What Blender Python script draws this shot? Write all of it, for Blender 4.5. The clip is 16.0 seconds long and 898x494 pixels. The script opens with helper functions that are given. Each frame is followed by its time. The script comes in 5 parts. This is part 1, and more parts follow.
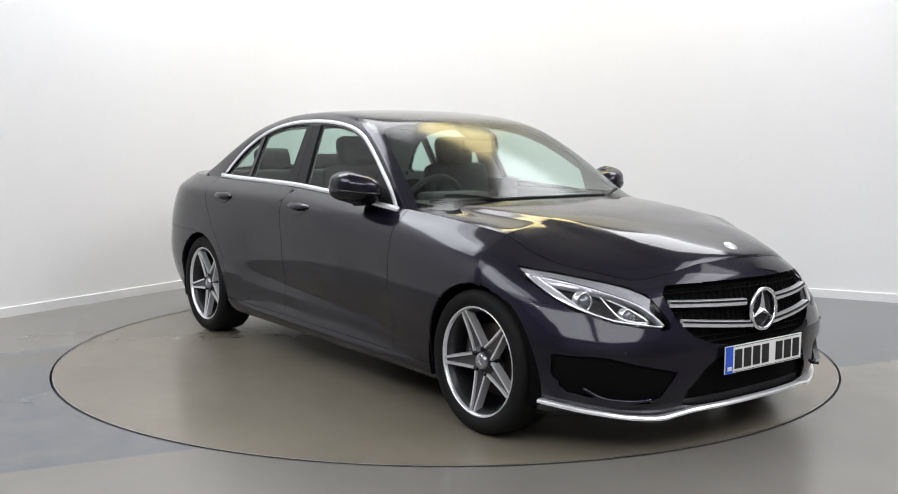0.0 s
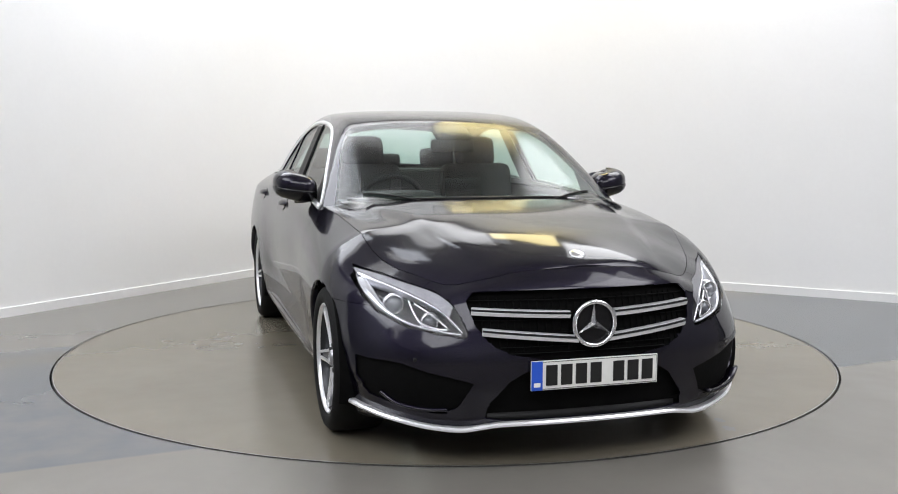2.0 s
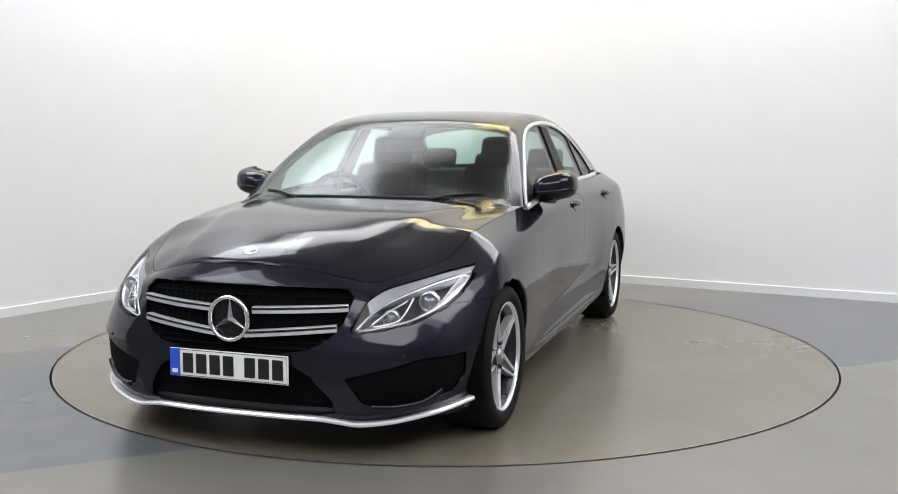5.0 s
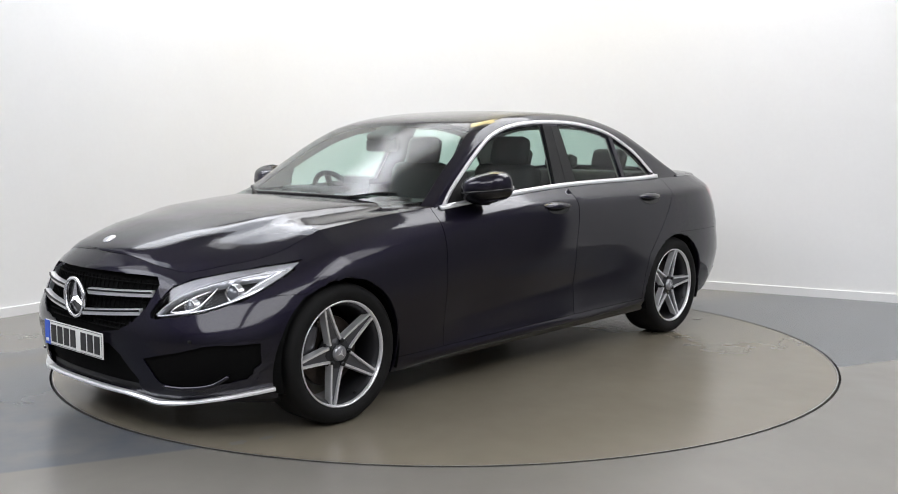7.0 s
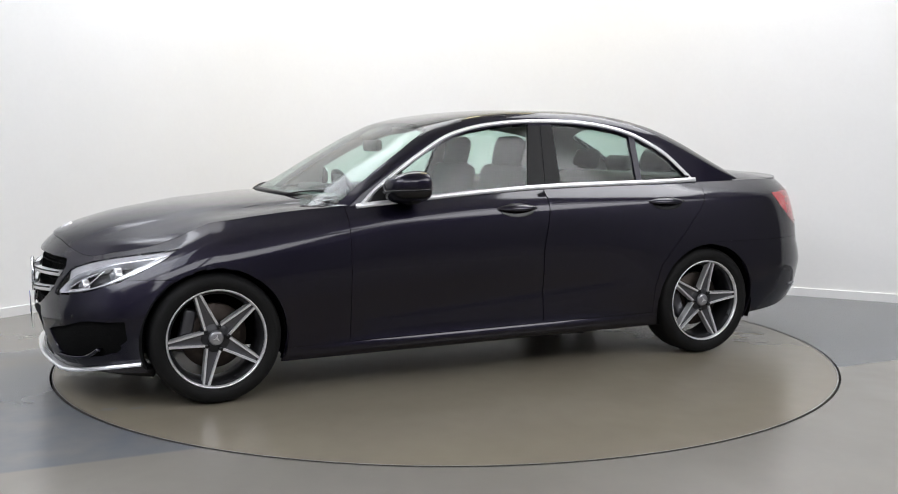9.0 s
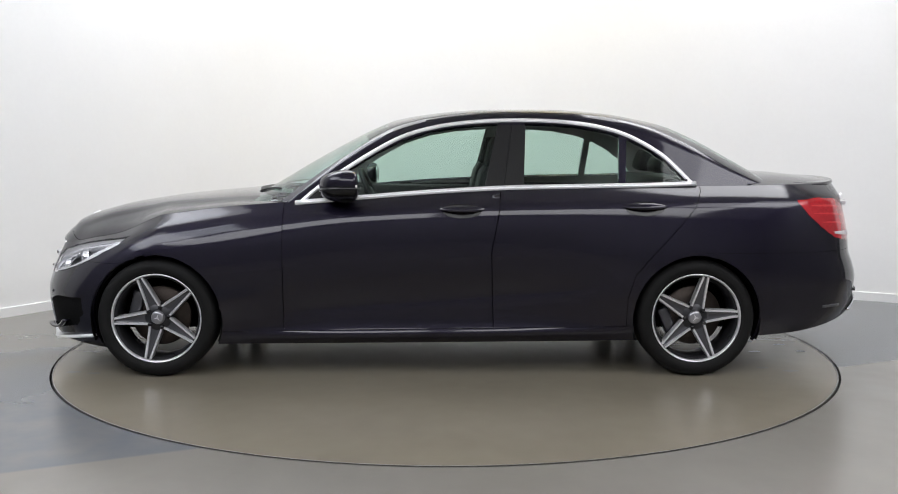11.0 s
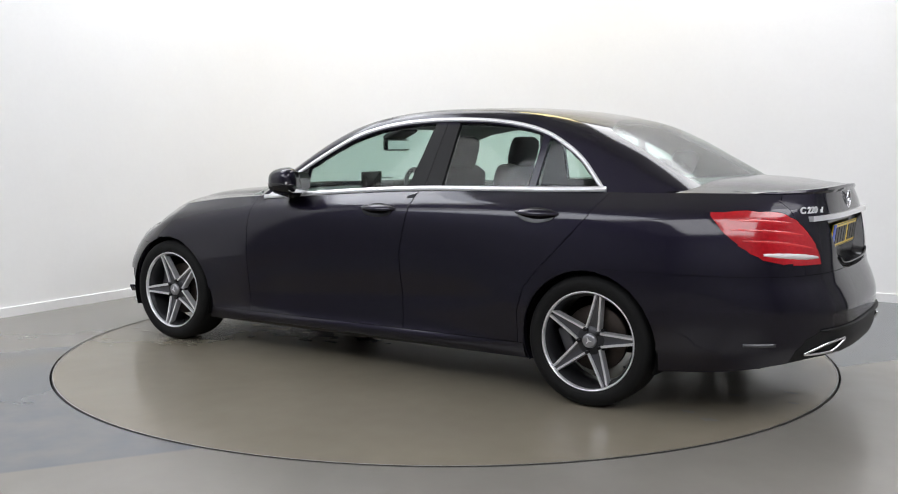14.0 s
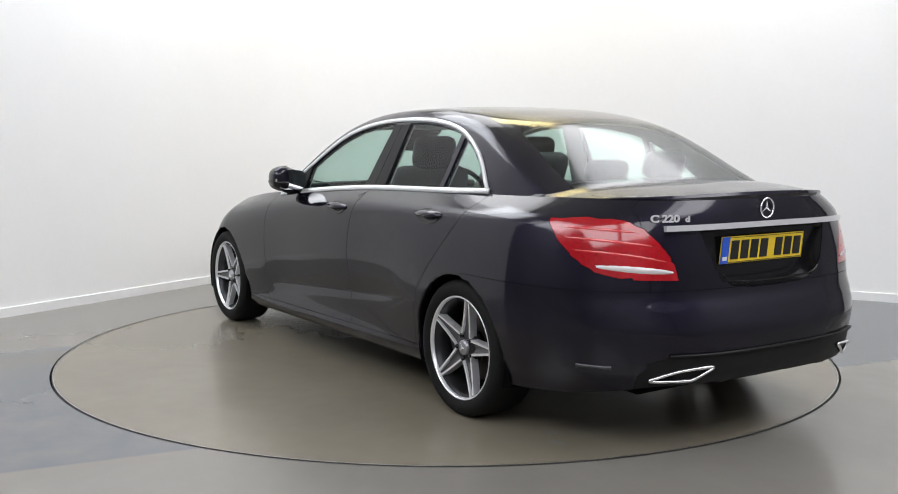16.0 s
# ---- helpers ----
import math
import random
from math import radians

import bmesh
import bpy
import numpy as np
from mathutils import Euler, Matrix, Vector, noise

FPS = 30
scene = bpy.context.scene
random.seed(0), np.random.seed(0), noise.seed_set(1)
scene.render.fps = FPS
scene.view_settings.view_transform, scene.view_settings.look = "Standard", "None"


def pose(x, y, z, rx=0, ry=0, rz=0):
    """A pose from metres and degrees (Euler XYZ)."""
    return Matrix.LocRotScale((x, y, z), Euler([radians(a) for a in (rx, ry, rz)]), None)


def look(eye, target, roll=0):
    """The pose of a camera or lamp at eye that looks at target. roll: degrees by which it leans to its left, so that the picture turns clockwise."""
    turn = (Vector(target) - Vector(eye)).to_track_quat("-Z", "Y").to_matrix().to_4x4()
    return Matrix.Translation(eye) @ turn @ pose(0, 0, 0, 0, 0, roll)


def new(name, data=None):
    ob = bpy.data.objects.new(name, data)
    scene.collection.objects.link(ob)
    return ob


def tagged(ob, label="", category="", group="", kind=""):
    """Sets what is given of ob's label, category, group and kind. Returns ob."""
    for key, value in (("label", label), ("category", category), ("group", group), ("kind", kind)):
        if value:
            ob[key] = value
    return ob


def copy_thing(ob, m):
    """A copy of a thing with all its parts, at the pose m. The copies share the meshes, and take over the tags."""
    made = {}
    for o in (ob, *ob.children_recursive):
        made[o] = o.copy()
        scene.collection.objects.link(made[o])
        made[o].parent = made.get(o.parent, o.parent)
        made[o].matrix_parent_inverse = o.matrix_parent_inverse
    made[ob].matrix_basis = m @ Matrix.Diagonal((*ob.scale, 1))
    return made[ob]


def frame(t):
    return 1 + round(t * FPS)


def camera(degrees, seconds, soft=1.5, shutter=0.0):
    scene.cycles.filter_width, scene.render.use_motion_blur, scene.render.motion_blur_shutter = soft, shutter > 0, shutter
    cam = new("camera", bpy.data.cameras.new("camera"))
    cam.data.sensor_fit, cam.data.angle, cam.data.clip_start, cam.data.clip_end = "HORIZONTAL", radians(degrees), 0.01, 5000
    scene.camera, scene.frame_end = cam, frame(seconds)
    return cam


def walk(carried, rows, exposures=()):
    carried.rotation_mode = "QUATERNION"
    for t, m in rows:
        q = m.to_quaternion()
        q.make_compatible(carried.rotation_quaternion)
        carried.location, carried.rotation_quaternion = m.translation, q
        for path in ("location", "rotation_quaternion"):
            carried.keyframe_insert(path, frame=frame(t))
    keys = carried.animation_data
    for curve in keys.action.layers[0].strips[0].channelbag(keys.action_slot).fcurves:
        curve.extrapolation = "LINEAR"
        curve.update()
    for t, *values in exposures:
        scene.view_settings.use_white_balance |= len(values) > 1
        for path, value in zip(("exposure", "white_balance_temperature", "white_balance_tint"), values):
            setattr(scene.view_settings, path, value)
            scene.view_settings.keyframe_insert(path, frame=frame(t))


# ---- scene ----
# Camera: stands still before the turntable
EYE = (0.0, -5.836, 1.236)
cam = camera(49.65, 16.0, 1.0)
_yaw, _pit = radians(0.176), radians(-6.19)
AIM = (EYE[0] + math.sin(_yaw) * math.cos(_pit), EYE[1] + math.cos(_yaw) * math.cos(_pit), EYE[2] + math.sin(_pit))
walk(cam, [(0.0, look(EYE, AIM, 0.139)), (16.0, look(EYE, AIM, 0.139))], [(0.0, 0.27, 6400, 11), (16.0, 0.27, 6400, 11)])

# Heading of the car on the turntable: seconds, degrees
TURN = [(0.0, -53.03), (0.25, -54.3), (0.5, -56.45), (1.0, -61.81), (1.5, -67.45), (2.0, -73.55), (2.5, -79.4), (3.0, -85.45),
        (3.5, -91.24), (4.0, -97.3), (4.5, -103.08), (5.5, -114.9), (6.25, -123.8), (7.0, -132.66), (7.5, -138.38), (8.0, -144.3),
        (8.5, -150.1), (9.0, -156.1), (9.75, -164.8), (10.6, -174.6), (11.5, -185.0), (12.0, -190.5), (12.5, -196.1), (13.0, -201.9),
        (13.5, -207.6), (14.0, -213.35), (14.5, -219.0), (15.0, -224.8), (15.5, -230.5), (16.0, -236.44)]
RING = 2.227
CAR_U, CAR_V = 0.107, -0.094

# World and lights
world = bpy.data.worlds.new("world")
scene.world = world
world.use_nodes = True
world.node_tree.nodes["Background"].inputs[0].default_value = (0.75, 0.8, 1.0, 1)
world.node_tree.nodes["Background"].inputs[1].default_value = 0.05


def area(name, x, y, z, sx, sy, watts, colour, aim=None):
    d = bpy.data.lights.new(name, "AREA")
    d.shape, d.size, d.size_y, d.energy, d.color = "RECTANGLE", sx, sy, watts, colour
    ob = new(name, d)
    ob.matrix_world = look((x, y, z), aim or (x + 0.001, y, 0))
    return ob


LIGHTS = [  # ceiling light boxes: x, y, length x, length y, watts, colour
    (-2.45, 1.05, 1.9, 2.5, 47, (0.89, 0.93, 1.0)),
    (-0.70, 2.05, 1.7, 2.3, 13, (0.94, 0.96, 1.0)),
    (2.45, 1.25, 2.1, 2.2, 42, (0.97, 0.98, 1.0)),
    (0.75, 2.35, 1.1, 1.1, 11, (1.0, 0.85, 0.44)),
    (-4.1, -3.2, 2.6, 4.0, 98, (0.90, 0.94, 1.0)),
    (4.2, -3.0, 2.6, 4.0, 98, (0.98, 0.98, 1.0)),
    (-1.75, -6.6, 3.3, 3.2, 68, (0.94, 0.96, 1.0)),
    (1.85, -6.6, 3.3, 3.2, 68, (0.97, 0.98, 1.0)),
]
CEIL = 4.0
for lx, ly, sx, sy, watts, colour in LIGHTS:
    area("ceiling_lamp", lx, ly, CEIL - 0.07, sx, sy, watts, colour)


# Materials
def mat(name, colour, rough=0.5, metal=0.0, coat=0.0, bump=0.0, scale=40.0, vary=0.0, emit=0.0, spec=0.5, vscale=None):
    m = bpy.data.materials.new(name)
    m.use_nodes = True
    nt = m.node_tree
    b = nt.nodes["Principled BSDF"]
    b.inputs["Base Color"].default_value = (*colour, 1)
    b.inputs["Roughness"].default_value = rough
    b.inputs["Metallic"].default_value = metal
    b.inputs["Specular IOR Level"].default_value = spec
    b.inputs["Coat Weight"].default_value = coat
    b.inputs["Coat Roughness"].default_value = 0.05
    if emit:
        b.inputs["Emission Color"].default_value = (*colour, 1)
        b.inputs["Emission Strength"].default_value = emit
    if bump or vary:
        tc = nt.nodes.new("ShaderNodeTexCoord")
        no = nt.nodes.new("ShaderNodeTexNoise")
        no.inputs["Scale"].default_value = scale
        no.inputs["Detail"].default_value = 6
        nt.links.new(tc.outputs["Object"], no.inputs["Vector"])
        if bump:
            bp = nt.nodes.new("ShaderNodeBump")
            bp.inputs["Strength"].default_value = bump
            bp.inputs["Distance"].default_value = 0.01
            nt.links.new(no.outputs["Fac"], bp.inputs["Height"])
            nt.links.new(bp.outputs["Normal"], b.inputs["Normal"])
        if vary:
            n2 = nt.nodes.new("ShaderNodeTexNoise")
            n2.inputs["Scale"].default_value = vscale or scale * 0.12
            n2.inputs["Detail"].default_value = 4
            nt.links.new(tc.outputs["Object"], n2.inputs["Vector"])
            ad = nt.nodes.new("ShaderNodeMath")
            ad.operation = "ADD"
            nt.links.new(no.outputs["Fac"], ad.inputs[0])
            nt.links.new(n2.outputs["Fac"], ad.inputs[1])
            mr = nt.nodes.new("ShaderNodeMapRange")
            mr.inputs["From Min"].default_value, mr.inputs["From Max"].default_value = 0.6, 1.4
            mr.inputs["To Min"].default_value, mr.inputs["To Max"].default_value = 1 - vary, 1 + vary
            nt.links.new(ad.outputs[0], mr.inputs["Value"])
            mx = nt.nodes.new("ShaderNodeMix")
            mx.data_type, mx.blend_type = "RGBA", "MULTIPLY"
            mx.inputs["Factor"].default_value = 1
            mx.inputs["A"].default_value = (*colour, 1)
            nt.links.new(mr.outputs[0], mx.inputs["B"])
            nt.links.new(mx.outputs["Result"], b.inputs["Base Color"])
    return m


def glass_mat(name, tint, gloss=0.06, rough=0.0, rim=0.5):
    m = bpy.data.materials.new(name)
    m.use_nodes = True
    nt = m.node_tree
    nt.nodes.remove(nt.nodes["Principled BSDF"])
    tr = nt.nodes.new("ShaderNodeBsdfTransparent")
    tr.inputs[0].default_value = (*tint, 1)
    gl = nt.nodes.new("ShaderNodeBsdfGlossy")
    gl.inputs["Roughness"].default_value = rough
    lw = nt.nodes.new("ShaderNodeLayerWeight")
    lw.inputs[0].default_value = 0.5
    pw = nt.nodes.new("ShaderNodeMath")
    pw.operation = "POWER"
    pw.inputs[1].default_value = 5.0
    nt.links.new(lw.outputs["Facing"], pw.inputs[0])
    fr = nt.nodes.new("ShaderNodeMath")
    fr.operation = "MULTIPLY_ADD"
    fr.inputs[1].default_value, fr.inputs[2].default_value = rim, gloss
    nt.links.new(pw.outputs[0], fr.inputs[0])
    mx = nt.nodes.new("ShaderNodeMixShader")
    nt.links.new(fr.outputs[0], mx.inputs[0])
    nt.links.new(tr.outputs[0], mx.inputs[1])
    nt.links.new(gl.outputs[0], mx.inputs[2])
    nt.links.new(mx.outputs[0], nt.nodes["Material Output"].inputs[0])
    return m


def paint_mat():
    """Dark violet-grey metallic paint: fine flakes under a clear coat."""
    tone = (0.0092, 0.0078, 0.0160)
    m = mat("car_paint", tone, 0.48, 0.9, 1.0)
    nt = m.node_tree
    b = nt.nodes["Principled BSDF"]
    b.inputs["Coat Roughness"].default_value = 0.08
    b.inputs["Coat IOR"].default_value = 1.46
    b.inputs["Specular Tint"].default_value = (0.25, 0.24, 0.30, 1)
    tc = nt.nodes.new("ShaderNodeTexCoord")
    vo = nt.nodes.new("ShaderNodeTexVoronoi")
    vo.inputs["Scale"].default_value = 900
    nt.links.new(tc.outputs["Object"], vo.inputs["Vector"])
    mr = nt.nodes.new("ShaderNodeMapRange")
    mr.inputs["To Min"].default_value, mr.inputs["To Max"].default_value = 0.8, 1.5
    nt.links.new(vo.outputs["Color"], mr.inputs["Value"])
    mx = nt.nodes.new("ShaderNodeMix")
    mx.data_type, mx.blend_type = "RGBA", "MULTIPLY"
    mx.inputs["Factor"].default_value = 1
    mx.inputs["A"].default_value = (*tone, 1)
    nt.links.new(mr.outputs[0], mx.inputs["B"])
    nt.links.new(mx.outputs["Result"], b.inputs["Base Color"])
    return m


def floor_mat(name, patch):
    """Grey resin floor, scuffed and half glossy; with a mottled bluish area where patch is set."""
    m = mat(name, (0.25, 0.238, 0.220), 0.24, spec=0.68)
    nt = m.node_tree
    b = nt.nodes["Principled BSDF"]
    tc = nt.nodes.new("ShaderNodeTexCoord")

    def noise_node(scale, lo, hi, detail=5):
        n = nt.nodes.new("ShaderNodeTexNoise")
        n.inputs["Scale"].default_value, n.inputs["Detail"].default_value = scale, detail
        nt.links.new(tc.outputs["Object"], n.inputs["Vector"])
        r = nt.nodes.new("ShaderNodeMapRange")
        r.inputs["From Min"].default_value, r.inputs["From Max"].default_value = 0.3, 0.7
        r.inputs["To Min"].default_value, r.inputs["To Max"].default_value = lo, hi
        nt.links.new(n.outputs["Fac"], r.inputs["Value"])
        return r.outputs[0]

    def mixed(kind, a, c, fac=1.0):
        x = nt.nodes.new("ShaderNodeMix")
        x.data_type, x.blend_type = "RGBA", kind
        for sock, v in (("A", a), ("B", c), ("Factor", fac)):
            if hasattr(v, "is_linked"):
                nt.links.new(v, x.inputs[sock])
            elif sock == "Factor":
                x.inputs[sock].default_value = v
            else:
                x.inputs[sock].default_value = (*v, 1)
        return x.outputs["Result"]

    def math_node(op, a, c):
        x = nt.nodes.new("ShaderNodeMath")
        x.operation = op
        for i, v in enumerate((a, c)):
            if hasattr(v, "is_linked"):
                nt.links.new(v, x.inputs[i])
            else:
                x.inputs[i].default_value = v
        return x.outputs[0]

    col = mixed("MULTIPLY", (0.170, 0.160, 0.144) if patch else (0.176, 0.156, 0.120), noise_node(1.1, 0.92, 1.08))
    col = mixed("MULTIPLY", col, noise_node(9.0, 0.98, 1.02))
    if patch:
        sp = nt.nodes.new("ShaderNodeSeparateXYZ")
        nt.links.new(tc.outputs["Object"], sp.inputs[0])
        wob = noise_node(3.0, -0.05, 0.05)

        def edge(ax, ay, bx, by, soft):
            # 1 on the left hand of the line a -> b
            length = math.hypot(bx - ax, by - ay)
            nx, ny = -(by - ay) / length, (bx - ax) / length
            v = math_node("ADD", math_node("MULTIPLY", sp.outputs[0], nx), math_node("MULTIPLY", sp.outputs[1], ny))
            v = math_node("ADD", math_node("ADD", v, -(ax * nx + ay * ny)), wob if soft > 0.05 else 0.0)
            r = nt.nodes.new("ShaderNodeMapRange")
            r.inputs["From Min"].default_value, r.inputs["From Max"].default_value = -soft, soft
            nt.links.new(v, r.inputs["Value"])
            return r.outputs[0]
        blue = math_node("MULTIPLY", edge(-1.67, -2.32, -1.01, -2.02, 0.012), edge(-2.24, -0.07, -2.62, -0.23, 0.06))
        tan = math_node("MULTIPLY", edge(-2.50, -0.66, -2.17, -0.46, 0.06), edge(-2.24, -0.26, -2.62, -0.42, 0.06))
        blue_mottle = math_node("MULTIPLY", blue, noise_node(5.0, 0.55, 1.0))
        col = mixed("MIX", col, (0.100, 0.109, 0.125), blue_mottle)
        col = mixed("MIX", col, (0.143, 0.124, 0.094), math_node("MULTIPLY", tan, 0.8))
    nt.links.new(col, b.inputs["Base Color"])
    return m


PAINT = paint_mat()
BLACK = mat("gloss_black", (0.006, 0.006, 0.007), 0.18, coat=0.1, spec=0.3)
PLASTIC = mat("black_plastic", (0.006, 0.006, 0.0065), 0.5, bump=0.1, scale=300, vary=0.15, spec=0.25)
WELL = mat("wheel_well_felt", (0.003, 0.003, 0.003), 0.95, bump=0.2, scale=80, spec=0.1)
CHROME = mat("chrome", (0.84, 0.84, 0.86), 0.16, 0.9)
SILVER = mat("bright_silver_trim", (0.86, 0.86, 0.88), 0.28, 0.55, 0.6)
SATIN = mat("satin_chrome", (0.80, 0.80, 0.82), 0.28, 1.0)
RUBBER = mat("tyre_rubber", (0.0055, 0.0055, 0.0055), 0.7, bump=0.15, scale=150, vary=0.2, spec=0.2)
ALLOY = mat("machined_alloy", (0.82, 0.82, 0.84), 0.32, 0.75, vary=0.06, scale=200)
BARREL = mat("dark_barrel", (0.030, 0.030, 0.033), 0.35, 0.6)
GREY_ALLOY = mat("grey_painted_alloy", (0.075, 0.075, 0.083), 0.32, 0.6, 0.5)
DISC = mat("brake_disc_steel", (0.055, 0.044, 0.038), 0.5, 0.8, vary=0.2, scale=60)
GLASS = glass_mat("green_tinted_glass", (0.70, 0.83, 0.775), 0.04, 0.02, 0.8)
SCREEN_GLASS = glass_mat("windscreen_glass", (0.66, 0.80, 0.75), 0.06, 0.14, 0.9)
LENS = glass_mat("clear_lens", (0.92, 0.92, 0.93), 0.018)
RED = mat("red_lens", (0.34, 0.006, 0.011), 0.12, coat=0.6, vary=0.25, scale=60)
RED_BRIGHT = mat("bright_red_lens", (0.52, 0.018, 0.022), 0.15, coat=1.0)
WHITE_LENS = mat("clear_ribbed_lens", (0.62, 0.58, 0.58), 0.25, 0.2, bump=0.4, scale=200)
PLATE_WHITE = mat("plate_white", (0.78, 0.78, 0.75), 0.35, vary=0.04)
PLATE_YELLOW = mat("plate_yellow", (0.78, 0.56, 0.03), 0.35, vary=0.04)
PLATE_BLUE = mat("plate_blue", (0.02, 0.09, 0.55), 0.35)
HOUSING = mat("lamp_housing", (0.022, 0.022, 0.025), 0.45, 0.3, vary=0.3, scale=70)
LAMP_TRIM = mat("ribbed_silver_lamp_trim", (0.34, 0.34, 0.36), 0.3, 0.6, bump=0.4, scale=160, vary=0.2)
DRL = mat("drl_silver", (0.85, 0.86, 0.90), 0.2, 0.7)
BALL = mat("projector_glass", (0.16, 0.17, 0.19), 0.03, 0.3, 1.0)
INK = mat("plate_black", (0.01, 0.01, 0.01), 0.4)
LEATHER = mat("dark_leather", (0.016, 0.016, 0.018), 0.55, spec=0.2, bump=0.06, scale=120, vary=0.2)
HEADLINER = mat("pale_grey_headliner", (0.42, 0.41, 0.39), 0.9, bump=0.2, scale=300, vary=0.05, spec=0.1)
DASH = mat("dash_vinyl", (0.02, 0.02, 0.021), 0.6, bump=0.2, scale=250, vary=0.15)
WALL = mat("white_matt_wall", (0.80, 0.80, 0.795), 0.85, bump=0.02, scale=30, vary=0.012, spec=0.2)
SKIRTING = mat("white_gloss_paint", (0.80, 0.80, 0.80), 0.35, vary=0.02)
UNSEEN_WALL = mat("grey_wall", (0.19, 0.19, 0.20), 0.8, vary=0.1, scale=6)
CEILING = mat("white_ceiling", (0.84, 0.84, 0.84), 0.9, bump=0.05, scale=60, vary=0.03)
FLOOR = floor_mat("resin_floor", True)
TABLE = floor_mat("turntable_resin", False)
GAP = mat("ring_gap", (0.006, 0.006, 0.006), 0.8)
WET = mat("wet_mark", (0.17, 0.16, 0.14), 0.08)
MIRROR = mat("mirror_glass", (0.85, 0.87, 0.88), 0.02, 1.0)
PANEL = mat("lamp_panel", (1.0, 1.0, 1.0), 0.6, emit=1.8)
PANEL_WARM = mat("warm_lamp_panel", (1.0, 0.85, 0.45), 0.6, emit=2.0)


# Mesh helpers
def part(name, bm, material, parent=None, label="", smooth=True, kind=""):
    me = bpy.data.meshes.new(name)
    bmesh.ops.recalc_face_normals(bm, faces=bm.faces[:])
    for f in bm.faces:
        f.smooth = smooth
    bm.to_mesh(me)
    bm.free()
    for mm in (material if isinstance(material, (list, tuple)) else [material]):
        me.materials.append(mm)
    ob = new(name, me)
    if parent is not None:
        ob.parent = parent
    if label:
        ob["label"] = label
    if kind:
        ob["kind"] = kind
    return ob


def sharpen(bm, degrees=35):
    bm.normal_update()
    for e in bm.edges:
        if len(e.link_faces) == 2 and e.calc_face_angle(0) > radians(degrees):
            e.smooth = False


def box(bm, c, s, bevel=0.0, m=None):
    r = bmesh.ops.create_cube(bm, size=1, matrix=Matrix.Translation(c) @ (m or Matrix()) @ Matrix.Diagonal((*s, 1)))
    if bevel:
        es = list({e for v in r["verts"] for e in v.link_edges})
        bmesh.ops.bevel(bm, geom=es, offset=bevel, segments=2, profile=0.5, affect="EDGES")


def prism(bm, pts, d):
    """A slab: the flat loop pts, pushed out by d."""
    a = [bm.verts.new(p) for p in pts]
    b = [bm.verts.new(Vector(p) + Vector(d)) for p in pts]
    n = len(a)
    bm.faces.new(a), bm.faces.new(b[::-1])
    for i in range(n):
        bm.faces.new((a[i], b[i], b[(i + 1) % n], a[(i + 1) % n]))


def sweep(bm, path, profile, closed=False, up=None):
    """Profile (list of (side, up)) carried along path; up: fixed direction or one per point."""
    P = [Vector(p) for p in path]
    n, rows = len(P), []
    for i, p in enumerate(P):
        t = (P[(i + 1) % n] - P[i - 1]) if closed else (P[min(i + 1, n - 1)] - P[max(i - 1, 0)])
        t.normalize()
        u = Vector(up[i] if isinstance(up, list) else (up or (0, 0, 1)))
        sd = t.cross(u).normalized()
        u2 = sd.cross(t)
        rows.append([bm.verts.new(p + sd * a + u2 * b) for a, b in profile])
    k = len(profile)
    for i in range(n if closed else n - 1):
        for j in range(k):
            bm.faces.new((rows[i][j], rows[(i + 1) % n][j], rows[(i + 1) % n][(j + 1) % k], rows[i][(j + 1) % k]))
    if not closed:
        bm.faces.new(rows[0]), bm.faces.new(rows[-1][::-1])


def circle(r, n=8, rx=1.0):
    return [(r * rx * math.cos(2 * math.pi * i / n), r * math.sin(2 * math.pi * i / n)) for i in range(n)]


def rect(w, h):
    return [(-w / 2, -h / 2), (w / 2, -h / 2), (w / 2, h / 2), (-w / 2, h / 2)]


def lathe(bm, prof, n=64, axis="y", c=(0, 0, 0)):
    """Profile of (radius, along) turned round the y axis."""
    rows = []
    for i in range(n):
        a = 2 * math.pi * i / n
        rows.append([bm.verts.new((c[0] + r * math.cos(a), c[1] + h, c[2] + r * math.sin(a))) for r, h in prof])
    for i in range(n):
        for j in range(len(prof) - 1):
            q = (rows[i][j], rows[i][j + 1], rows[(i + 1) % n][j + 1], rows[(i + 1) % n][j])
            bm.faces.new(q)


def pchip(xs, ys):
    """A smooth curve through the points that doesn't overshoot."""
    xs, ys = np.array(xs, float), np.array(ys, float)
    h, d = np.diff(xs), np.diff(ys) / np.diff(xs)
    m = np.zeros(len(xs))
    m[0], m[-1] = d[0], d[-1]
    for i in range(1, len(xs) - 1):
        if d[i - 1] * d[i] > 0:
            w1, w2 = 2 * h[i] + h[i - 1], h[i] + 2 * h[i - 1]
            m[i] = (w1 + w2) / (w1 / d[i - 1] + w2 / d[i])

    def at(x):
        x = min(max(x, xs[0]), xs[-1])
        i = int(min(max(np.searchsorted(xs, x) - 1, 0), len(xs) - 2))
        t = (x - xs[i]) / h[i]
        return float((2 * t**3 - 3 * t**2 + 1) * ys[i] + (t**3 - 2 * t**2 + t) * h[i] * m[i] + (3 * t**2 - 2 * t**3) * ys[i + 1] + (t**3 - t**2) * h[i] * m[i + 1])
    return at


